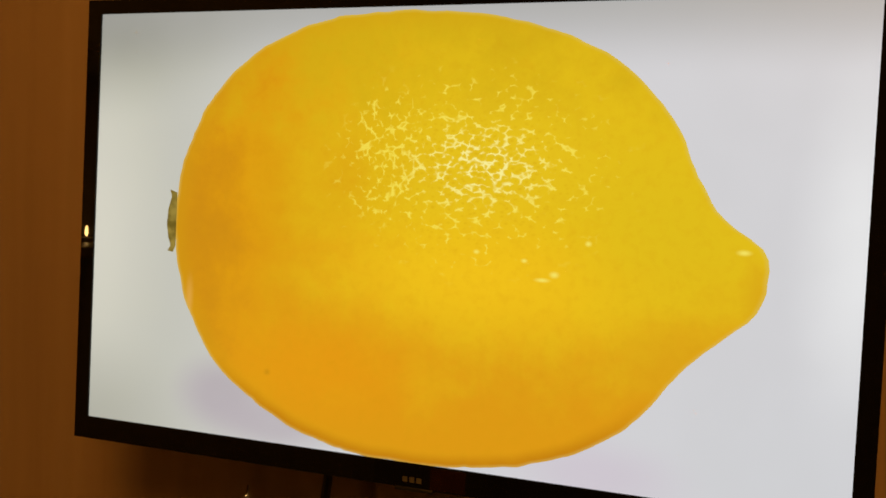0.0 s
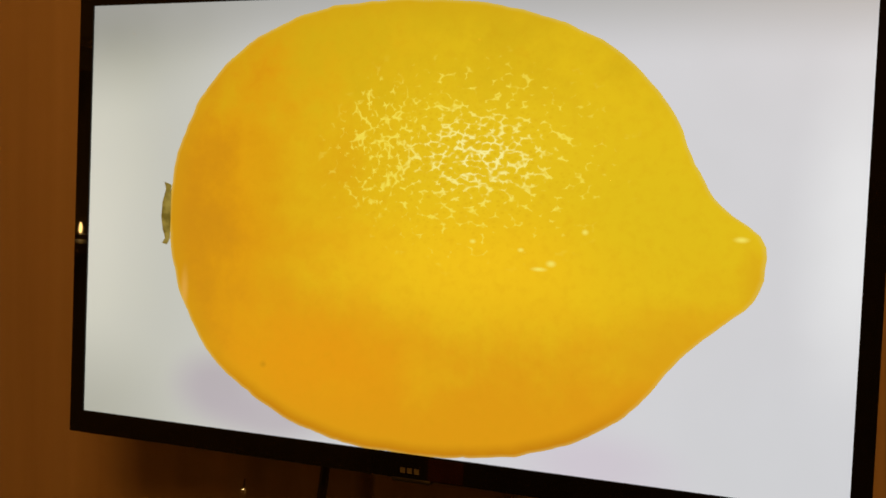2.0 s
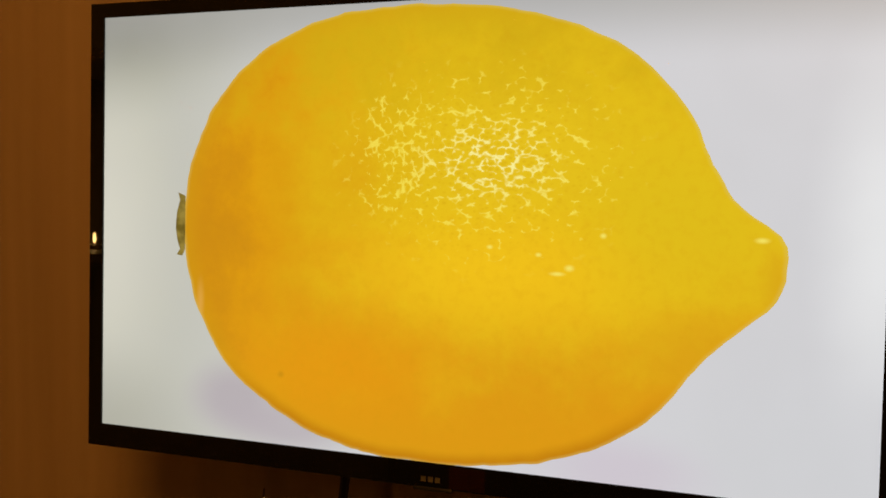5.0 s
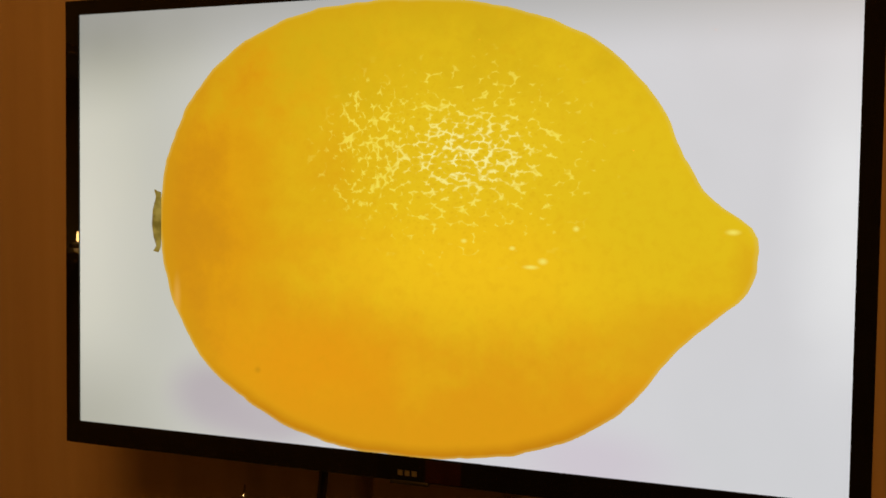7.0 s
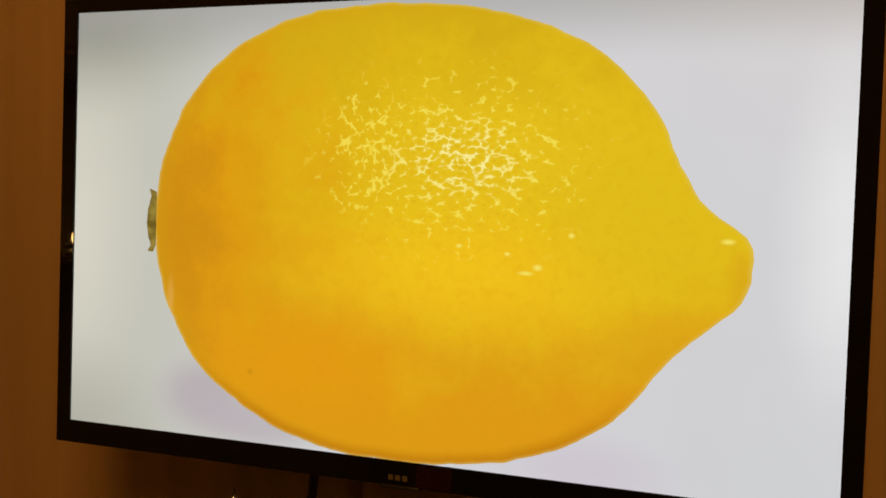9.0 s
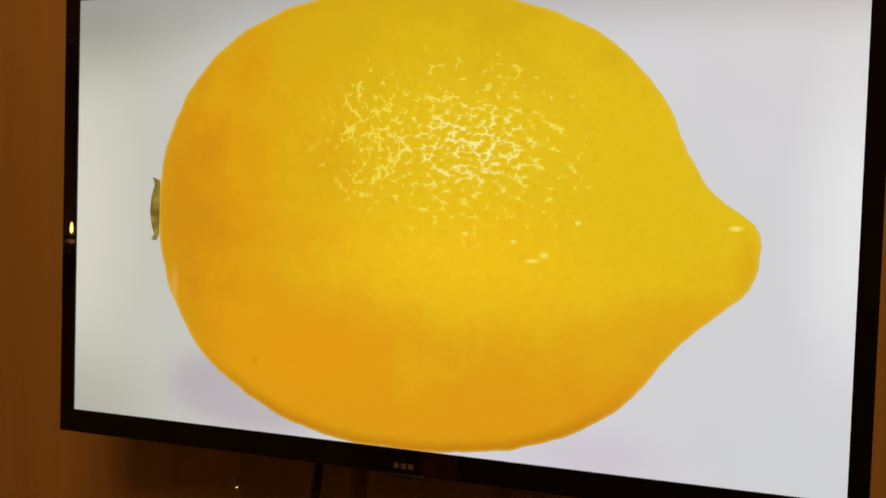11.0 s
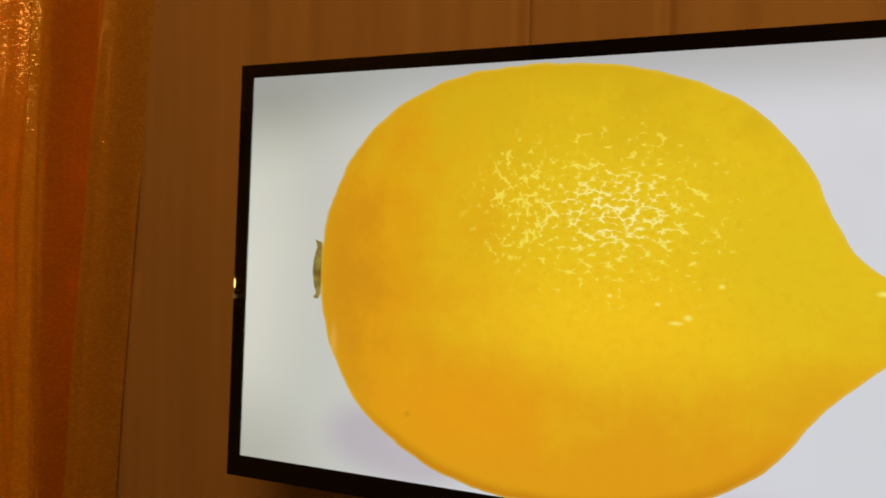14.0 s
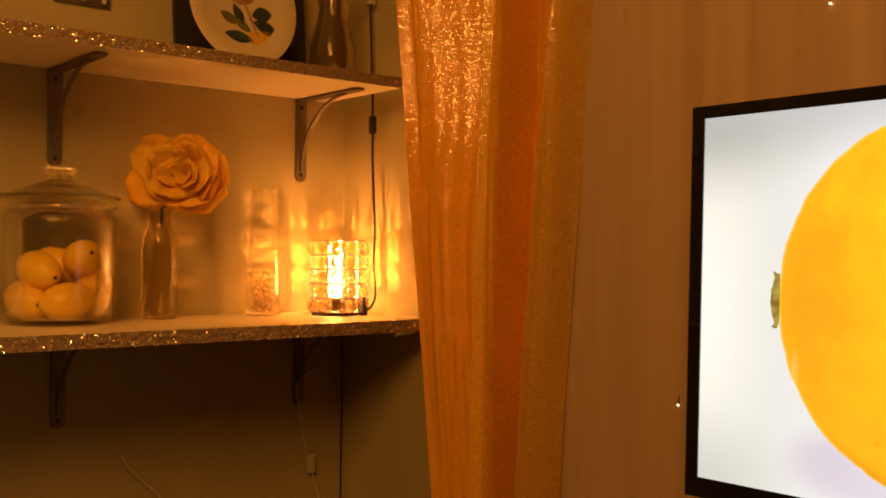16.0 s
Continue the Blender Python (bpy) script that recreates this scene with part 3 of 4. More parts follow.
# place among the folds, which picks the shade painted into the cloth
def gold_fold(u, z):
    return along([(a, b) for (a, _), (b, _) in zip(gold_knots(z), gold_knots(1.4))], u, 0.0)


def sheer_depth(u, x, z):
    y = 0.165 + 0.0015 * math.sin(x * 62 + 1.1 * math.sin(x * 9) + 0.15 * math.sin(2.2 * z)) + 0.005 * noise.noise((x * 9, z * 0.5, 7.0))
    y += 0.002 * noise.noise((x * 45, z * 0.8, 2.0))
    y += 0.014 * bell(x, 0.226 + 0.006 * (z - 1.6), 0.007) + 0.008 * bell(x, 0.386, 0.007)
    return y


def gold_left(z):
    return -0.612 - 0.132 * (z - 1.38) + 0.008 * noise.noise((0.0, 0.0, z * 1.3))


def gold_right(z):
    return -0.343 + 0.080 * (z - 1.40)


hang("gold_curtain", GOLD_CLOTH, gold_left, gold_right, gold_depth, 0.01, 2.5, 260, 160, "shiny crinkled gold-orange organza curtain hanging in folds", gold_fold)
hang("sheer_curtain", SHEER_CLOTH, lambda z: -0.40, lambda z: 2.3, sheer_depth, 0.01, 2.5, 900, 24, "plain ivory sheer curtain hung flat behind the television")


def fairy_lights():
    for x, z, size in ((0.055, 1.717, 0.0015), (0.276, 1.698, 0.0015), (-0.162, 1.223, 0.0014), (0.0735, 1.065, 0.0006)):
        y = sheer_depth(0, x, z) - 0.002
        light = thing("fairy_light", Matrix.Translation((x, y, z)), "tiny warm glowing fairy light on the sheer curtain", "fairy light", "fairy lights on the curtain")
        part("bulb", ball((0, -0.001, 0), size, seg=10, scale=(1.0, 1.0, 0.8)), FAIRY_GLOW, light, "glowing warm bulb")
        part("socket", tube([(0, 0.0, 0.002), (0.001, 0.001, 0.012)], 0.0011, 6), BRASS_WIRE, light)


fairy_lights()


# ---------------------------------------------------------------- shelves
def bracket():
    """Hangs below z = 0 against a wall at x = 0; its arm points to +x."""
    b = thing("shelf_bracket", Matrix(), "grey steel shelf bracket with a curved brace, screwed to the wall", "bracket", "shelf brackets")
    w = 0.0125
    plate = [(-w, 0), (w, 0)] + [(w * math.cos(a), -0.150 - w * math.sin(a)) for a in (math.pi * k / 10 for k in range(11))]
    part("wall_plate", prism(plate, Matrix(((0, 0, 1, 0), (1, 0, 0, 0), (0, 1, 0, 0), (0, 0, 0, 1))), 0.004, 0.0008), STEEL, b)
    arm = [(0.004, w), (0.004, -w)] + [(0.195 + w * math.sin(a), -w * math.cos(a)) for a in (math.pi * k / 10 for k in range(11))]
    part("arm", prism(arm, Matrix.Translation((0, 0, -0.0045)), 0.004, 0.0008), STEEL, b)
    brace = bmesh.new()
    last = None
    for k in range(25):
        a = math.pi / 2 * k / 24
        x, z = 0.006 + 0.150 * (1 - math.cos(a)), -0.142 + 0.136 * math.sin(a)
        n = Vector((-math.cos(a), 0, math.sin(a))) * 0.002
        ring = [brace.verts.new((x + s * n.x, y, z + s * n.z)) for s, y in ((-1, -0.0035), (-1, 0.0035), (1, 0.0035), (1, -0.0035))]
        if last:
            for i in range(4):
                brace.faces.new((last[i], last[(i + 1) % 4], ring[(i + 1) % 4], ring[i]))
        else:
            brace.faces.new(ring)
        last = ring
    brace.faces.new(last)
    part("brace", brace, STEEL, b)
    for z in (-0.016, -0.149):
        part("screw", lathe([(0, 0.0022), (0.0025, 0.002), (0.0038, 0.0)], 14), SCREW, b).matrix_basis = pose(0.004, 0, z, 0, 90, 0)
    return b


def shelf(front, low, top, end, label):
    s = thing("wall_shelf", Matrix(), label, "shelf", "shelves on the wall")
    part("board", solid((XW + 0.001, -1.35, low), (front - 0.002, end, top), 0.0008, 1), SHELF_WHITE, s, "white laminate board")
    bm = bmesh.new()
    rows = []
    for i in range(361):
        y = -1.35 + (end + 1.35) * i / 360
        row = []
        for k in range(6):
            z = low - 0.0006 + (top - low + 0.0012) * k / 5
            bulge = 0.0016 * noise.noise((y * 60, z * 160, 3.0)) + 0.0012 * noise.noise((y * 170, z * 300, 9.0))
            row.append(bm.verts.new((front + bulge, y, z + (0.0012 * noise.noise((y * 80, 0, 5.0)) if k in (0, 5) else 0))))
        rows.append([bm.verts.new((front - 0.002, y, row[0].co.z))] + row + [bm.verts.new((front - 0.002, y, row[-1].co.z))])
    for a, b in zip(rows, rows[1:]):
        for k in range(7):
            bm.faces.new((a[k], b[k], b[k + 1], a[k + 1]))
    part("edge_trim", bm, GLITTER_EDGE, s, "silver-gold glitter stuck along the front edge", smooth=False)


shelf(-0.80, 1.724, 1.742, 0.190, "upper white wall shelf with a glitter-covered front edge")
shelf(-0.733, 1.284, 1.304, 0.232, "lower white wall shelf with a glitter-covered front edge")
first = bracket()
first.matrix_basis = Matrix.Translation((XW, 0.129, 1.7235))
for y, z in ((-0.352, 1.7235), (-0.83, 1.7235), (0.129, 1.2835), (-0.342, 1.2835), (-0.83, 1.2835)):
    copy_thing(first, Matrix.Translation((XW, y, z)))


# ---------------------------------------------------------------- things on the lower shelf
SHELF = 1.304


def glass_part(name, bm, parent, mat=GLASS, label=""):
    return part(name, bm, mat, parent, label)


def lemon_fruit(m):
    fruit = thing("lemon", m, "yellow artificial lemon with a dark tip, piled in the glass jar", "lemon", "lemons in the jar")
    prof = []
    for k in range(17):
        a = math.pi * k / 16
        x, r = -0.0400 * math.cos(a), 0.0292 * math.sin(a) ** 0.85
        if k >= 15:
            x += 0.003
        prof.append((max(r, 0.0) if 0 < k < 16 else 0.0, x))
    part("peel", lathe(prof, 28), LEMON_SKIN, fruit)
    part("tip", ball((0, 0, 0.0432), 0.0034, seg=8, scale=(1, 1, 0.6)), TIP_BROWN, fruit, "dark brown tip")
    return fruit


def jar():
    c = (-0.955, -0.374, SHELF)
    j = thing("glass_jar", Matrix.Translation(c), "large clear glass jar with a lid, holding yellow lemons", "jar")
    body = [(0, 0.0), (0.070, 0.0), (0.080, 0.003), (0.0865, 0.012), (0.088, 0.03), (0.088, 0.160), (0.086, 0.172), (0.080, 0.178), (0.0772, 0.180), (0.0772, 0.193), (0.080, 0.195),
            (0.074, 0.195), (0.074, 0.180), (0.083, 0.170), (0.0845, 0.158), (0.0845, 0.030), (0.082, 0.016), (0.074, 0.009), (0, 0.008)]
    glass_part("body", lathe(body, 64), j)
    glass_part("rim", lathe([(0.0775, 0.182), (0.086, 0.183), (0.0885, 0.187), (0.086, 0.191), (0.0775, 0.192)], 64, closed=True), j, GLASS_THICK, "thick rolled glass rim")
    lid = glass_part("lid", lathe([(0, 0.2215), (0.026, 0.2205), (0.060, 0.2070), (0.080, 0.1975), (0.092, 0.1965), (0.0945, 0.1995), (0.092, 0.2035), (0.082, 0.2050), (0.058, 0.2140), (0.030, 0.2255), (0.024, 0.228), (0, 0.2285)], 64), j, GLASS_THICK, label="domed clear glass lid")
    knob = lathe([(0, 0.2285), (0.018, 0.2285), (0.019, 0.233), (0.0245, 0.241), (0.0245, 0.247), (0.020, 0.2505), (0, 0.2505)], 10)
    part("knob", knob, GLASS_THICK, lid, "cut glass knob", smooth=False)
    # each lemon by its place across, towards the room and up from the jar's base, and the way its tip points
    across, ahead = Vector((0.34, 0.94, 0)), Vector((0.94, -0.34, 0))
    for r, f, z, tip in (
        (-0.030, 0.026, 0.086, (0.55, 0.75, -0.25)), (0.034, 0.014, 0.104, (0.30, 0.90, 0.22)), (-0.045, 0.020, 0.0375, (0.72, 0.60, -0.28)),
        (0.012, 0.048, 0.0380, (-0.95, 0.15, -0.12)), (0.050, 0.004, 0.0480, (0.25, 0.20, 0.90)), (-0.020, -0.040, 0.0380, (0.9, -0.4, 0.1)),
        (0.030, -0.044, 0.0420, (0.2, -0.9, 0.3)), (-0.004, -0.030, 0.0920, (-0.8, -0.4, 0.3)),
    ):
        way = across * tip[0] + ahead * tip[1] + Vector((0, 0, tip[2]))
        at = Vector(c) + across * r + ahead * f + Vector((0, 0, z))
        lemon_fruit(Matrix.Translation(at) @ way.to_track_quat("Z", "Y").to_matrix().to_4x4())


def rose_bottle():
    c = Vector((-0.99, -0.190, SHELF))
    b = thing("glass_bottle", Matrix.Translation(c), "small clear glass bottle used as a bud vase", "bottle")
    body = [(0, 0.0), (0.026, 0.0), (0.030, 0.003), (0.031, 0.010), (0.031, 0.132), (0.0295, 0.142), (0.0225, 0.156), (0.0195, 0.167), (0.0195, 0.185), (0.0235, 0.190), (0.0235, 0.197),
            (0.0205, 0.198), (0.0175, 0.187), (0.0170, 0.167), (0.0200, 0.155), (0.0270, 0.141), (0.0285, 0.131), (0.0285, 0.012), (0.025, 0.006), (0, 0.006)]
    glass_part("bottle_body", lathe(body, 40), b, GLASS_AMBER)
    head = Vector((-0.938, -0.168, 1.552))
    rose = thing("paper_rose", Matrix.Translation(head), "big yellow paper rose standing in the glass bottle", "flower")
    facing = Vector((0.80, -0.68, 0.06)).to_track_quat("Z", "Y").to_matrix().to_4x4() @ Matrix.Scale(1.09, 4)

    def petal(width, length, cup, curl, lift, turn, seed):
        bm = bmesh.new()
        rows = []
        for i in range(9):
            v = i / 8
            row = []
            for k in range(11):
                u = k / 5 - 1
                half = width * math.sin(math.pi * min(0.93, 0.16 + 0.74 * v)) ** 0.7
                x = u * half
                r = length * v
                out = cup * u * u * half + 0.011 * v * noise.noise((u * 1.5 + seed, v * 1.8, seed * 0.7)) + 0.004 * v * noise.noise((u * 4 + seed, v * 4, seed))
                z = lift * math.sin(v * 1.45) * length + out - curl * max(0, v - 0.72) ** 2 * length * 5
                row.append(bm.verts.new((x, r * math.cos(0.5 * lift), z)))
            rows.append(row)
        for a, b2 in zip(rows, rows[1:]):
            for k in range(10):
                bm.faces.new((a[k], a[k + 1], b2[k + 1], b2[k]))
        bm.transform(Matrix.Rotation(turn, 4, "Z"))
        return bm

    rng = random.Random(5)
    rings = ((5, 0.046, 0.064, 0.22, 0.6, 0.12, -0.014), (5, 0.044, 0.058, 0.5, 0.5, 0.5, -0.010), (4, 0.038, 0.047, 0.75, 0.45, 0.85, -0.006), (3, 0.030, 0.033, 1.0, 0.3, 1.15, -0.004), (3, 0.018, 0.020, 1.2, 0.1, 1.4, -0.004))
    for n, (count, width, length, cup, curl, lift, base) in enumerate(rings):
        for k in range(count):
            bm = petal(width, length * rng.uniform(0.88, 1.10), cup, curl, lift, 2 * math.pi * (k + 0.5 * (n % 2) + rng.uniform(-0.22, 0.22)) / count, rng.uniform(0, 50))
            bm.transform(facing @ Matrix.Translation((0, 0, base)))
            ob = part("petal", bm, ROSE, rose)
            ob.modifiers.new("thickness", "SOLIDIFY").thickness = 0.0007
    for turn, dx, dy in ((1.02, -0.018, 0.006), (1.86, -0.020, -0.002)):
        bm = petal(0.040, 0.080, 0.12, 0.1, 0.05, turn, 3 * turn)
        bm.transform(facing @ Matrix.Translation((dx, dy, -0.022)))
        ob = part("petal", bm, ROSE, rose, "broad flat outer petal")
        ob.modifiers.new("thickness", "SOLIDIFY").thickness = 0.0007
    stalk = smooth_path([(-0.004, 0.004, -0.01), (-0.030, -0.006, -0.024), (-0.049, -0.018, -0.048), (-0.052, -0.020, -0.085)])
    part("stalk", tube(stalk, 0.0022, 6), LEAF_PAINT, rose, "thin green wire stalk")


def bead_bottle():
    c = Vector((-0.985, 0.011, SHELF))
    b = thing("bead_bottle", Matrix.Translation(c), "tall clear glass bottle half filled with glass beads", "bottle")
    body = [(0, 0), (0.029, 0), (0.033, 0.003), (0.033, 0.02), (0.0315, 0.09), (0.027, 0.17), (0.0255, 0.231), (0.0262, 0.233), (0.0240, 0.234), (0.0235, 0.230), (0.0248, 0.17), (0.0292, 0.09), (0.0305, 0.02), (0.028, 0.007), (0, 0.006)]
    glass_part("bottle_body", lathe(body, 36), b)
    rng = random.Random(9)
    bm = bmesh.new()
    for k in range(110):
        r, a, z = 0.024 * math.sqrt(rng.random()), rng.uniform(0, 6.283), rng.uniform(0.012, 0.082)
        bmesh.ops.create_icosphere(bm, subdivisions=1, radius=rng.uniform(0.004, 0.0058), matrix=Matrix.Translation((r * math.cos(a), r * math.sin(a), z)) @ Euler((a, r, z)).to_matrix().to_4x4())
    tagged(part("beads", bm, BEAD_GLASS, b, "clear faceted glass beads", smooth=False), kind="stuff")


def crystal_lamp():
    c = Vector((LAMP_X, LAMP_Y, SHELF))
    lampy = thing("crystal_lamp", Matrix.Translation(c), "glowing cylindrical crystal lamp with a wire frame", "lamp")
    R, rows, cols, z0, pitch = 0.053, 5, 11, 0.006, 0.0268
    bead = bmesh.new()
    w, h, d = 0.0142, 0.0126, 0.0050
    turn = radians(-23.5)
    ring = [bead.verts.new((0.0, sy * w, sz * h)) for sy, sz in ((1, 1), (-1, 1), (-1, -1), (1, -1))]
    for s in (-1, 1):
        table = []
        for k in range(12):
            a = 2 * math.pi * k / 12
            table.append(bead.verts.new((s * d, 0.77 * w * math.cos(a), 0.92 * h * math.sin(a))))
        for k in range(4):
            bead.faces.new((ring[k], ring[(k + 1) % 4], table[3 * (k + 1) % 12]))
            for i in range(3):
                bead.faces.new((ring[k], table[(3 * k + i + 1) % 12], table[3 * k + i]))
        bead.faces.new(table).material_index = 1
    data = mesh_of(bead, "crystal", CRYSTAL, smooth=False)
    data.materials.append(CRYSTAL_TABLE)
    for r in range(rows):
        for k in range(cols):
            a = 2 * math.pi * (k + 0.5) / cols + turn
            ob = new("crystal", data)
            ob.parent = lampy
            ob.matrix_basis = Matrix.Translation((R * math.cos(a), R * math.sin(a), z0 + pitch * (r + 0.5))) @ Matrix.Rotation(a, 4, "Z")
    for r in range(rows + 1):
        z = z0 + pitch * r
        pts = [(R * math.cos(2 * math.pi * k / 48), R * math.sin(2 * math.pi * k / 48), z) for k in range(48)]
        part("hoop", tube(pts, 0.0018 if r in (0, rows) else 0.0015, 6, loop=True), BRASS_WIRE, lampy)
    for k in range(cols):
        a = 2 * math.pi * k / cols + turn
        part("upright", tube([(R * math.cos(a), R * math.sin(a), z0), (R * math.cos(a), R * math.sin(a), z0 + pitch * rows)], 0.0011, 6), BRASS_WIRE, lampy)
    for k in range(3):
        a = 2 * math.pi * (k + 0.2) / 3
        part("foot", ball((R * math.cos(a), R * math.sin(a), 0.003), 0.003, seg=8), BRASS_WIRE, lampy)
    part("base", lathe([(0, 0.004), (0.050, 0.004), (0.050, 0.0065), (0.012, 0.0075), (0.012, 0.030), (0, 0.030)], 32), BRASS_WIRE, lampy, "dark metal base")
    part("bulb", lathe([(0.006, 0.030), (0.008, 0.040), (0.0120, 0.056), (0.011, 0.068), (0.006, 0.077), (0, 0.081)], 20), BULB_GLOW, lampy, "bright warm bulb")
    part("bulb_tip", ball((0, 0, 0.1005), 0.0075, seg=14), BULB_GLOW, lampy, "bright warm bulb tip")
    # added disc, only there to block the bulb's upward rays
    part("light_stop", lathe([(0, 0.108), (0.020, 0.108), (0.024, 0.110), (0.020, 0.1125), (0.006, 0.1140), (0, 0.1145)], 24), BRASS_WIRE, lampy, "added dark disc that stops upward light from the bulb")
    # added opaque uneven wedges ring the open top, to streak the light above it
    rng = random.Random(4)
    for k in range(32):
        a = 2 * math.pi * (k + rng.uniform(-0.25, 0.25)) / 32
        half, inner = rng.uniform(0.045, 0.09), rng.uniform(0.012, 0.026)
        streak_wedge = [(r * math.cos(a + q), r * math.sin(a + q)) for r, q in ((inner, -half * 0.6), (0.0515, -half), (0.0515, half), (inner, half * 0.6))]
        part("streak_wedge", prism(streak_wedge, Matrix.Translation((0, 0, 0.1385)), 0.0014), BRASS_WIRE, lampy, smooth=False)
    cord = thing("lamp_cord", Matrix(), "black lamp cord with an in-line switch hanging in the corner", "cord")
    way = [(-0.887, 0.172, 1.310), (-0.884, 0.186, 1.322), (-0.900, 0.206, 1.345), (-0.921, 0.217, 1.40), (-0.917, 0.216, 1.47), (-0.925, 0.215, 1.60), (-0.926, 0.214, 1.73), (-0.929, 0.213, 1.80), (-0.936, 0.214, 1.93), (-0.937, 0.216, 2.2)]
    part("cord", tube(smooth_path(way), 0.0024), CORD_BLACK, cord)
    part("switch", solid((-0.933, 0.208, 1.652), (-0.919, 0.2215, 1.688), 0.005, 3), CORD_BLACK, cord, "black in-line switch")
    part("strain_relief", lathe([(0, 0), (0.0085, 0.001), (0.0090, 0.006), (0.0050, 0.022), (0.0030, 0.034), (0, 0.035)], 16), CORD_BLACK, cord, "black rubber strain relief").matrix_basis = pose(-0.888, 0.170, SHELF)
    part("plug", solid((-0.944, 0.207, 1.905), (-0.928, 0.2225, 1.93), 0.003), CORD_WHITE, cord, "pale connector")


def candle():
    c = thing("candle", Matrix.Translation((-0.968, FAR_Y, SHELF)), "short lit candle on the lower white shelf", "candle")
    part("wax", lathe([(0, 0), (0.018, 0), (0.019, 0.002), (0.019, 0.010), (0.016, 0.012), (0, 0.011)], 28), CORD_WHITE, c, "pale wax")
    part("flame", lathe([(0, 0.013), (0.0026, 0.016), (0.0040, 0.022), (0.0036, 0.031), (0.0018, 0.038), (0, 0.041)], 16), FLAME_GLOW, c, "bright warm flame")


candle()
jar()
rose_bottle()
bead_bottle()
crystal_lamp()


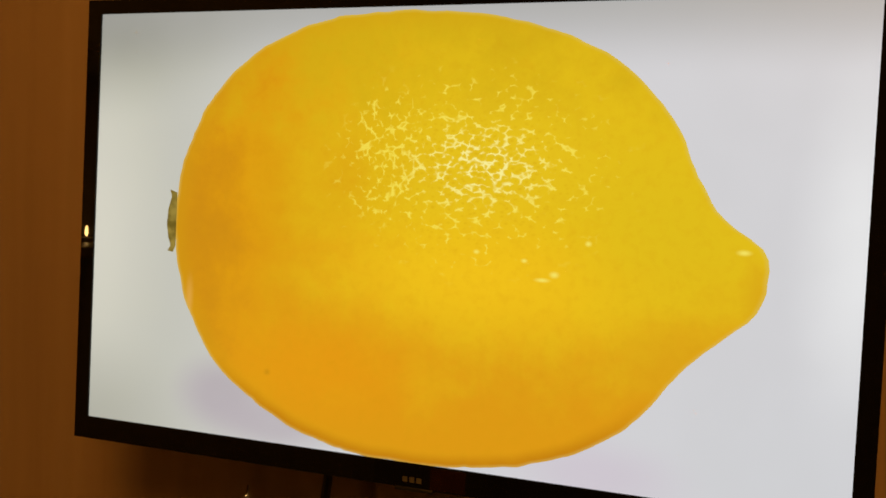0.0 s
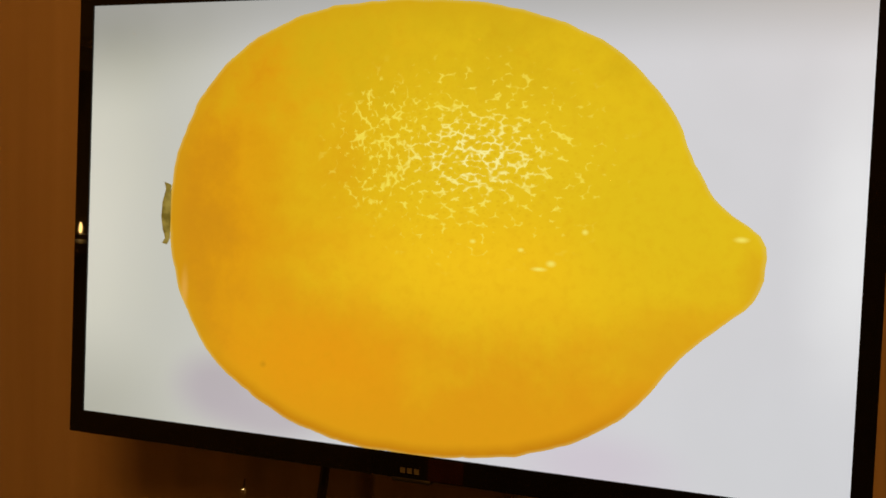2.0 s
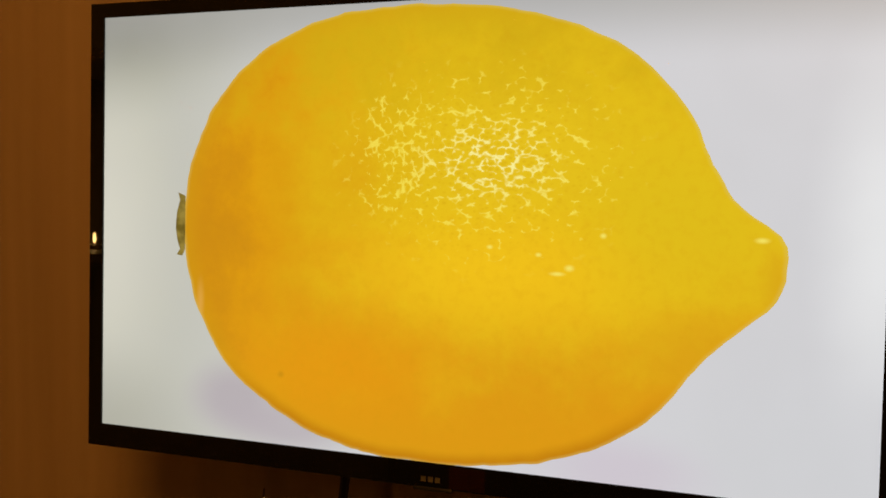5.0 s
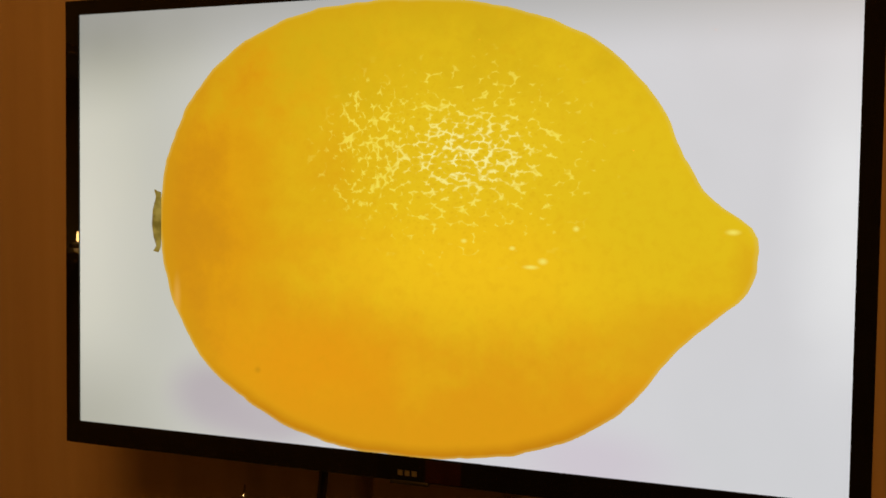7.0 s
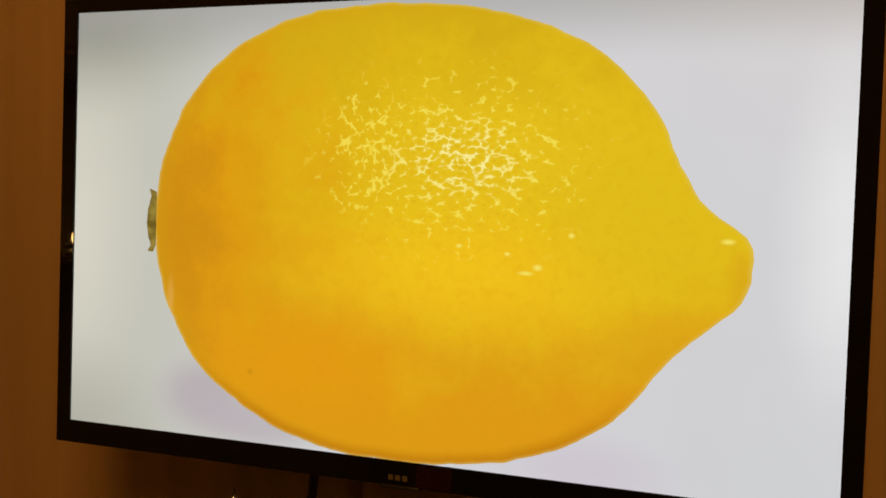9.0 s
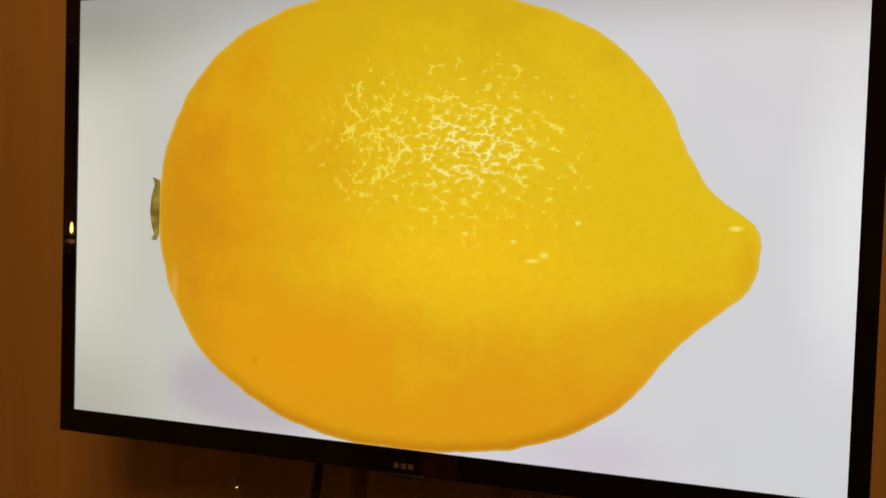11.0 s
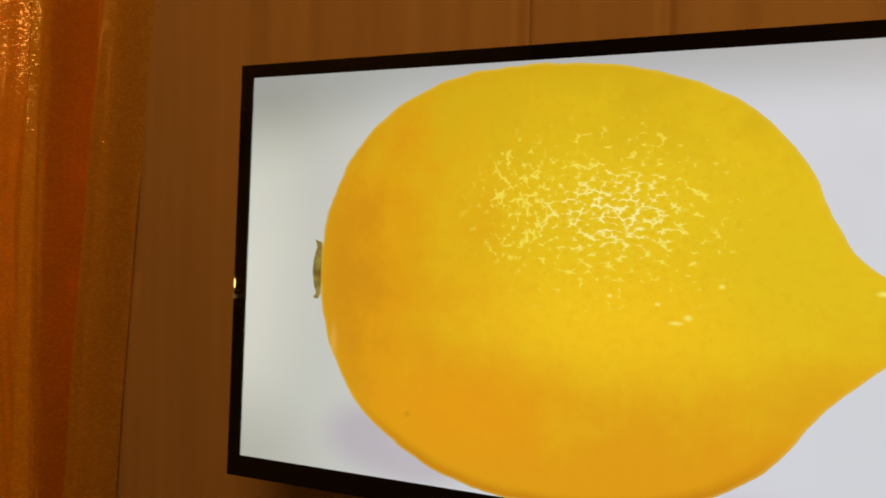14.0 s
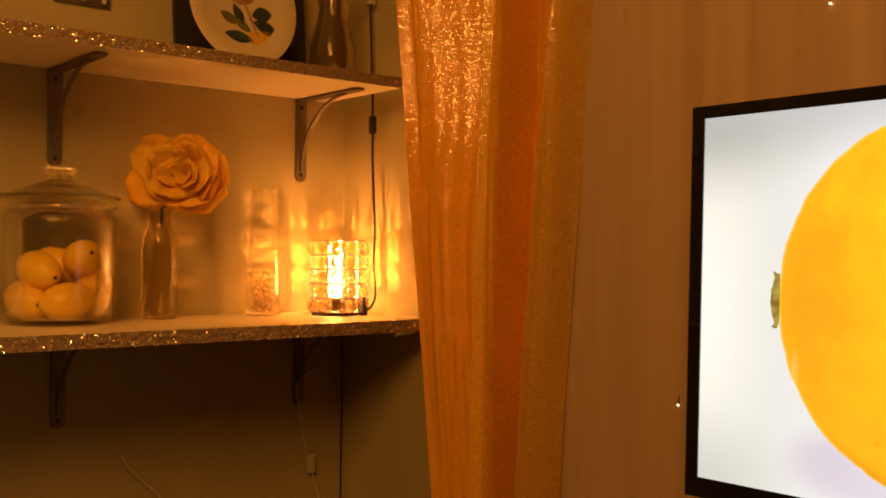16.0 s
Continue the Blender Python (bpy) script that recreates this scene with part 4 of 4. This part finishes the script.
# ---------------------------------------------------------------- things on the upper shelf and the wall
def upper_things():
    top = 1.742
    board = thing("black_board", pose(-0.985, 0, top, 0, -6, 0), "glossy black square board leaning on the wall behind a plate", "board")
    part("panel", solid((-0.005, -0.168, 0.0), (0.005, 0.100, 0.30), 0.0015), BOARD_BLACK, board)
    plate = thing("plate", pose(-0.905, -0.074, top + 0.001, 0, -8, 0), "white oval plate painted with leaves and a lemon", "plate")
    face = Matrix(((0, 0, 1, 0), (1, 0, 0, 0), (0, 1, 0, 0), (0, 0, 0, 1)))
    bm = lathe([(0, 0.0), (0.070, 0.0), (0.078, 0.004), (0.103, 0.010), (0.105, 0.0125), (0.102, 0.0135), (0.076, 0.0075), (0.068, 0.004), (0, 0.004)], 72)
    bm.transform(face @ Matrix.Translation((0, 0.113, -0.004)) @ Matrix.Diagonal((1, 1.07, 1, 1)))
    part("dish", bm, PLATE_WHITE, plate)
    for cx, cy, rx, ry, turn, mat, name in (
        (0.034, 0.082, 0.020, 0.014, 0.2, LEAF_PAINT, "painted_leaf"), (0.041, 0.058, 0.026, 0.012, -0.35, LEAF_PAINT, "painted_leaf"),
        (-0.031, 0.068, 0.018, 0.009, -0.5, LEAF_PALE, "painted_leaf"), (-0.012, 0.076, 0.020, 0.009, -1.1, LEAF_PAINT, "painted_leaf"),
        (-0.005, 0.057, 0.018, 0.008, -0.6, LEAF_PALE, "painted_leaf"), (-0.014, 0.036, 0.027, 0.010, -0.15, LEAF_PAINT, "painted_leaf"),
        (0.050, 0.015, 0.022, 0.007, -0.2, LEAF_PAINT, "painted_leaf"), (0.012, 0.070, 0.034, 0.0028, -1.2, TWIG_PAINT, "painted_stem"),
        (0.038, 0.036, 0.035, 0.016, -0.05, LEMON_PAINT, "painted_lemon"), (-0.004, 0.104, 0.024, 0.009, 0.1, TWIG_PAINT, "painted_flower"),
        (0.018, 0.138, 0.014, 0.014, 0.0, LEMON_PAINT, "painted_lemon"),
    ):
        part(name, prism(oval(cx + 0.004, cy + 0.018, rx, ry, turn, point=0.0 if "lemon" in name else 0.55), face @ Matrix.Translation((0, 0, 0.0006)), 0.0005), mat, plate, smooth=False)
    vase = thing("glass_vase", Matrix.Translation((-0.905, 0.106, top)), "smoky clear glass vase on the upper shelf", "vase")
    glass_part("vase_body", lathe([(0, 0), (0.034, 0), (0.040, 0.004), (0.044, 0.03), (0.043, 0.065), (0.032, 0.10), (0.026, 0.13), (0.034, 0.175), (0.041, 0.22), (0.0415, 0.222), (0.039, 0.223), (0.032, 0.178), (0.0235, 0.13), (0.029, 0.10), (0.0405, 0.062), (0.0415, 0.03), (0.036, 0.010), (0, 0.009)], 44), vase, GLASS_BROWN)
    switch = thing("wall_switch", Matrix.Translation((XW, -0.309, 1.838)), "dark triple switch plate with pale toggles on the wall", "switch")
    part("plate", solid((0, -0.048, 0), (0.007, 0.048, 0.115), 0.002), SWITCH_BROWN, switch)
    for y in (-0.040, 0.0, 0.035):
        part("toggle", solid((0.007, y - 0.0035, 0.006), (0.013, y + 0.0035, 0.045), 0.001), CORD_WHITE, switch, "pale toggle")


def cords_below():
    cord = thing("white_cord", Matrix(), "thin white cord with a connector hanging down the wall", "cord")
    x = XW + 0.006
    way = [(x, 0.215, 1.270), (x, 0.179, 1.203), (x, 0.130, 1.168), (x, 0.124, 1.140), (x, 0.141, 1.049), (x, 0.150, 1.015), (x, 0.163, 0.975), (x, 0.180, 0.915), (x, 0.21, 0.7), (x, 0.20, 0.4)]
    part("cord", tube(smooth_path(way), 0.0024), CORD_WHITE, cord)
    part("connector", solid((x - 0.005, 0.147, 0.983), (x + 0.008, 0.164, 1.021), 0.003), CORD_WHITE, cord, "pale connector")
    dark = thing("corner_cord", Matrix(), "thin black cord running down the corner below the shelf", "cord")
    part("cord", tube(smooth_path([(XW + 0.010, 0.225, 1.282), (XW + 0.012, 0.226, 1.15), (XW + 0.008, 0.227, 1.0), (XW + 0.010, 0.226, 0.5), (XW + 0.010, 0.226, 0.012)]), 0.0014), CORD_BLACK, dark)
    stray = thing("white_cord", Matrix(), "short loose white cord on the wall", "cord")
    part("cord", tube(smooth_path([(x, -0.232, 1.064), (x, -0.222, 1.045), (x, -0.197, 1.016), (x, -0.160, 0.979), (x, -0.13, 0.92), (x, -0.12, 0.5)]), 0.0022), CORD_WHITE, stray)


def tape_strip():
    bm = bmesh.new()
    rows = []
    for i in range(9):
        y = 0.132 + 0.042 * i / 8
        rows.append([bm.verts.new((-0.750 + 0.016 * k / 4, y, 1.2835 - 0.010 * math.sin(math.pi * k / 4) * (0.6 + 0.4 * noise.noise((y * 90, k * 0.7, 2.0))))) for k in range(5)])
    for a, b in zip(rows, rows[1:]):
        for k in range(4):
            bm.faces.new((a[k], a[k + 1], b[k + 1], b[k]))
    ob = part("tape_strip", bm, CORD_WHITE)
    ob.modifiers.new("thickness", "SOLIDIFY").thickness = 0.0006
    tagged(ob, "loose crumpled pale tape under the lower shelf", "tape")


upper_things()
cords_below()
tape_strip()
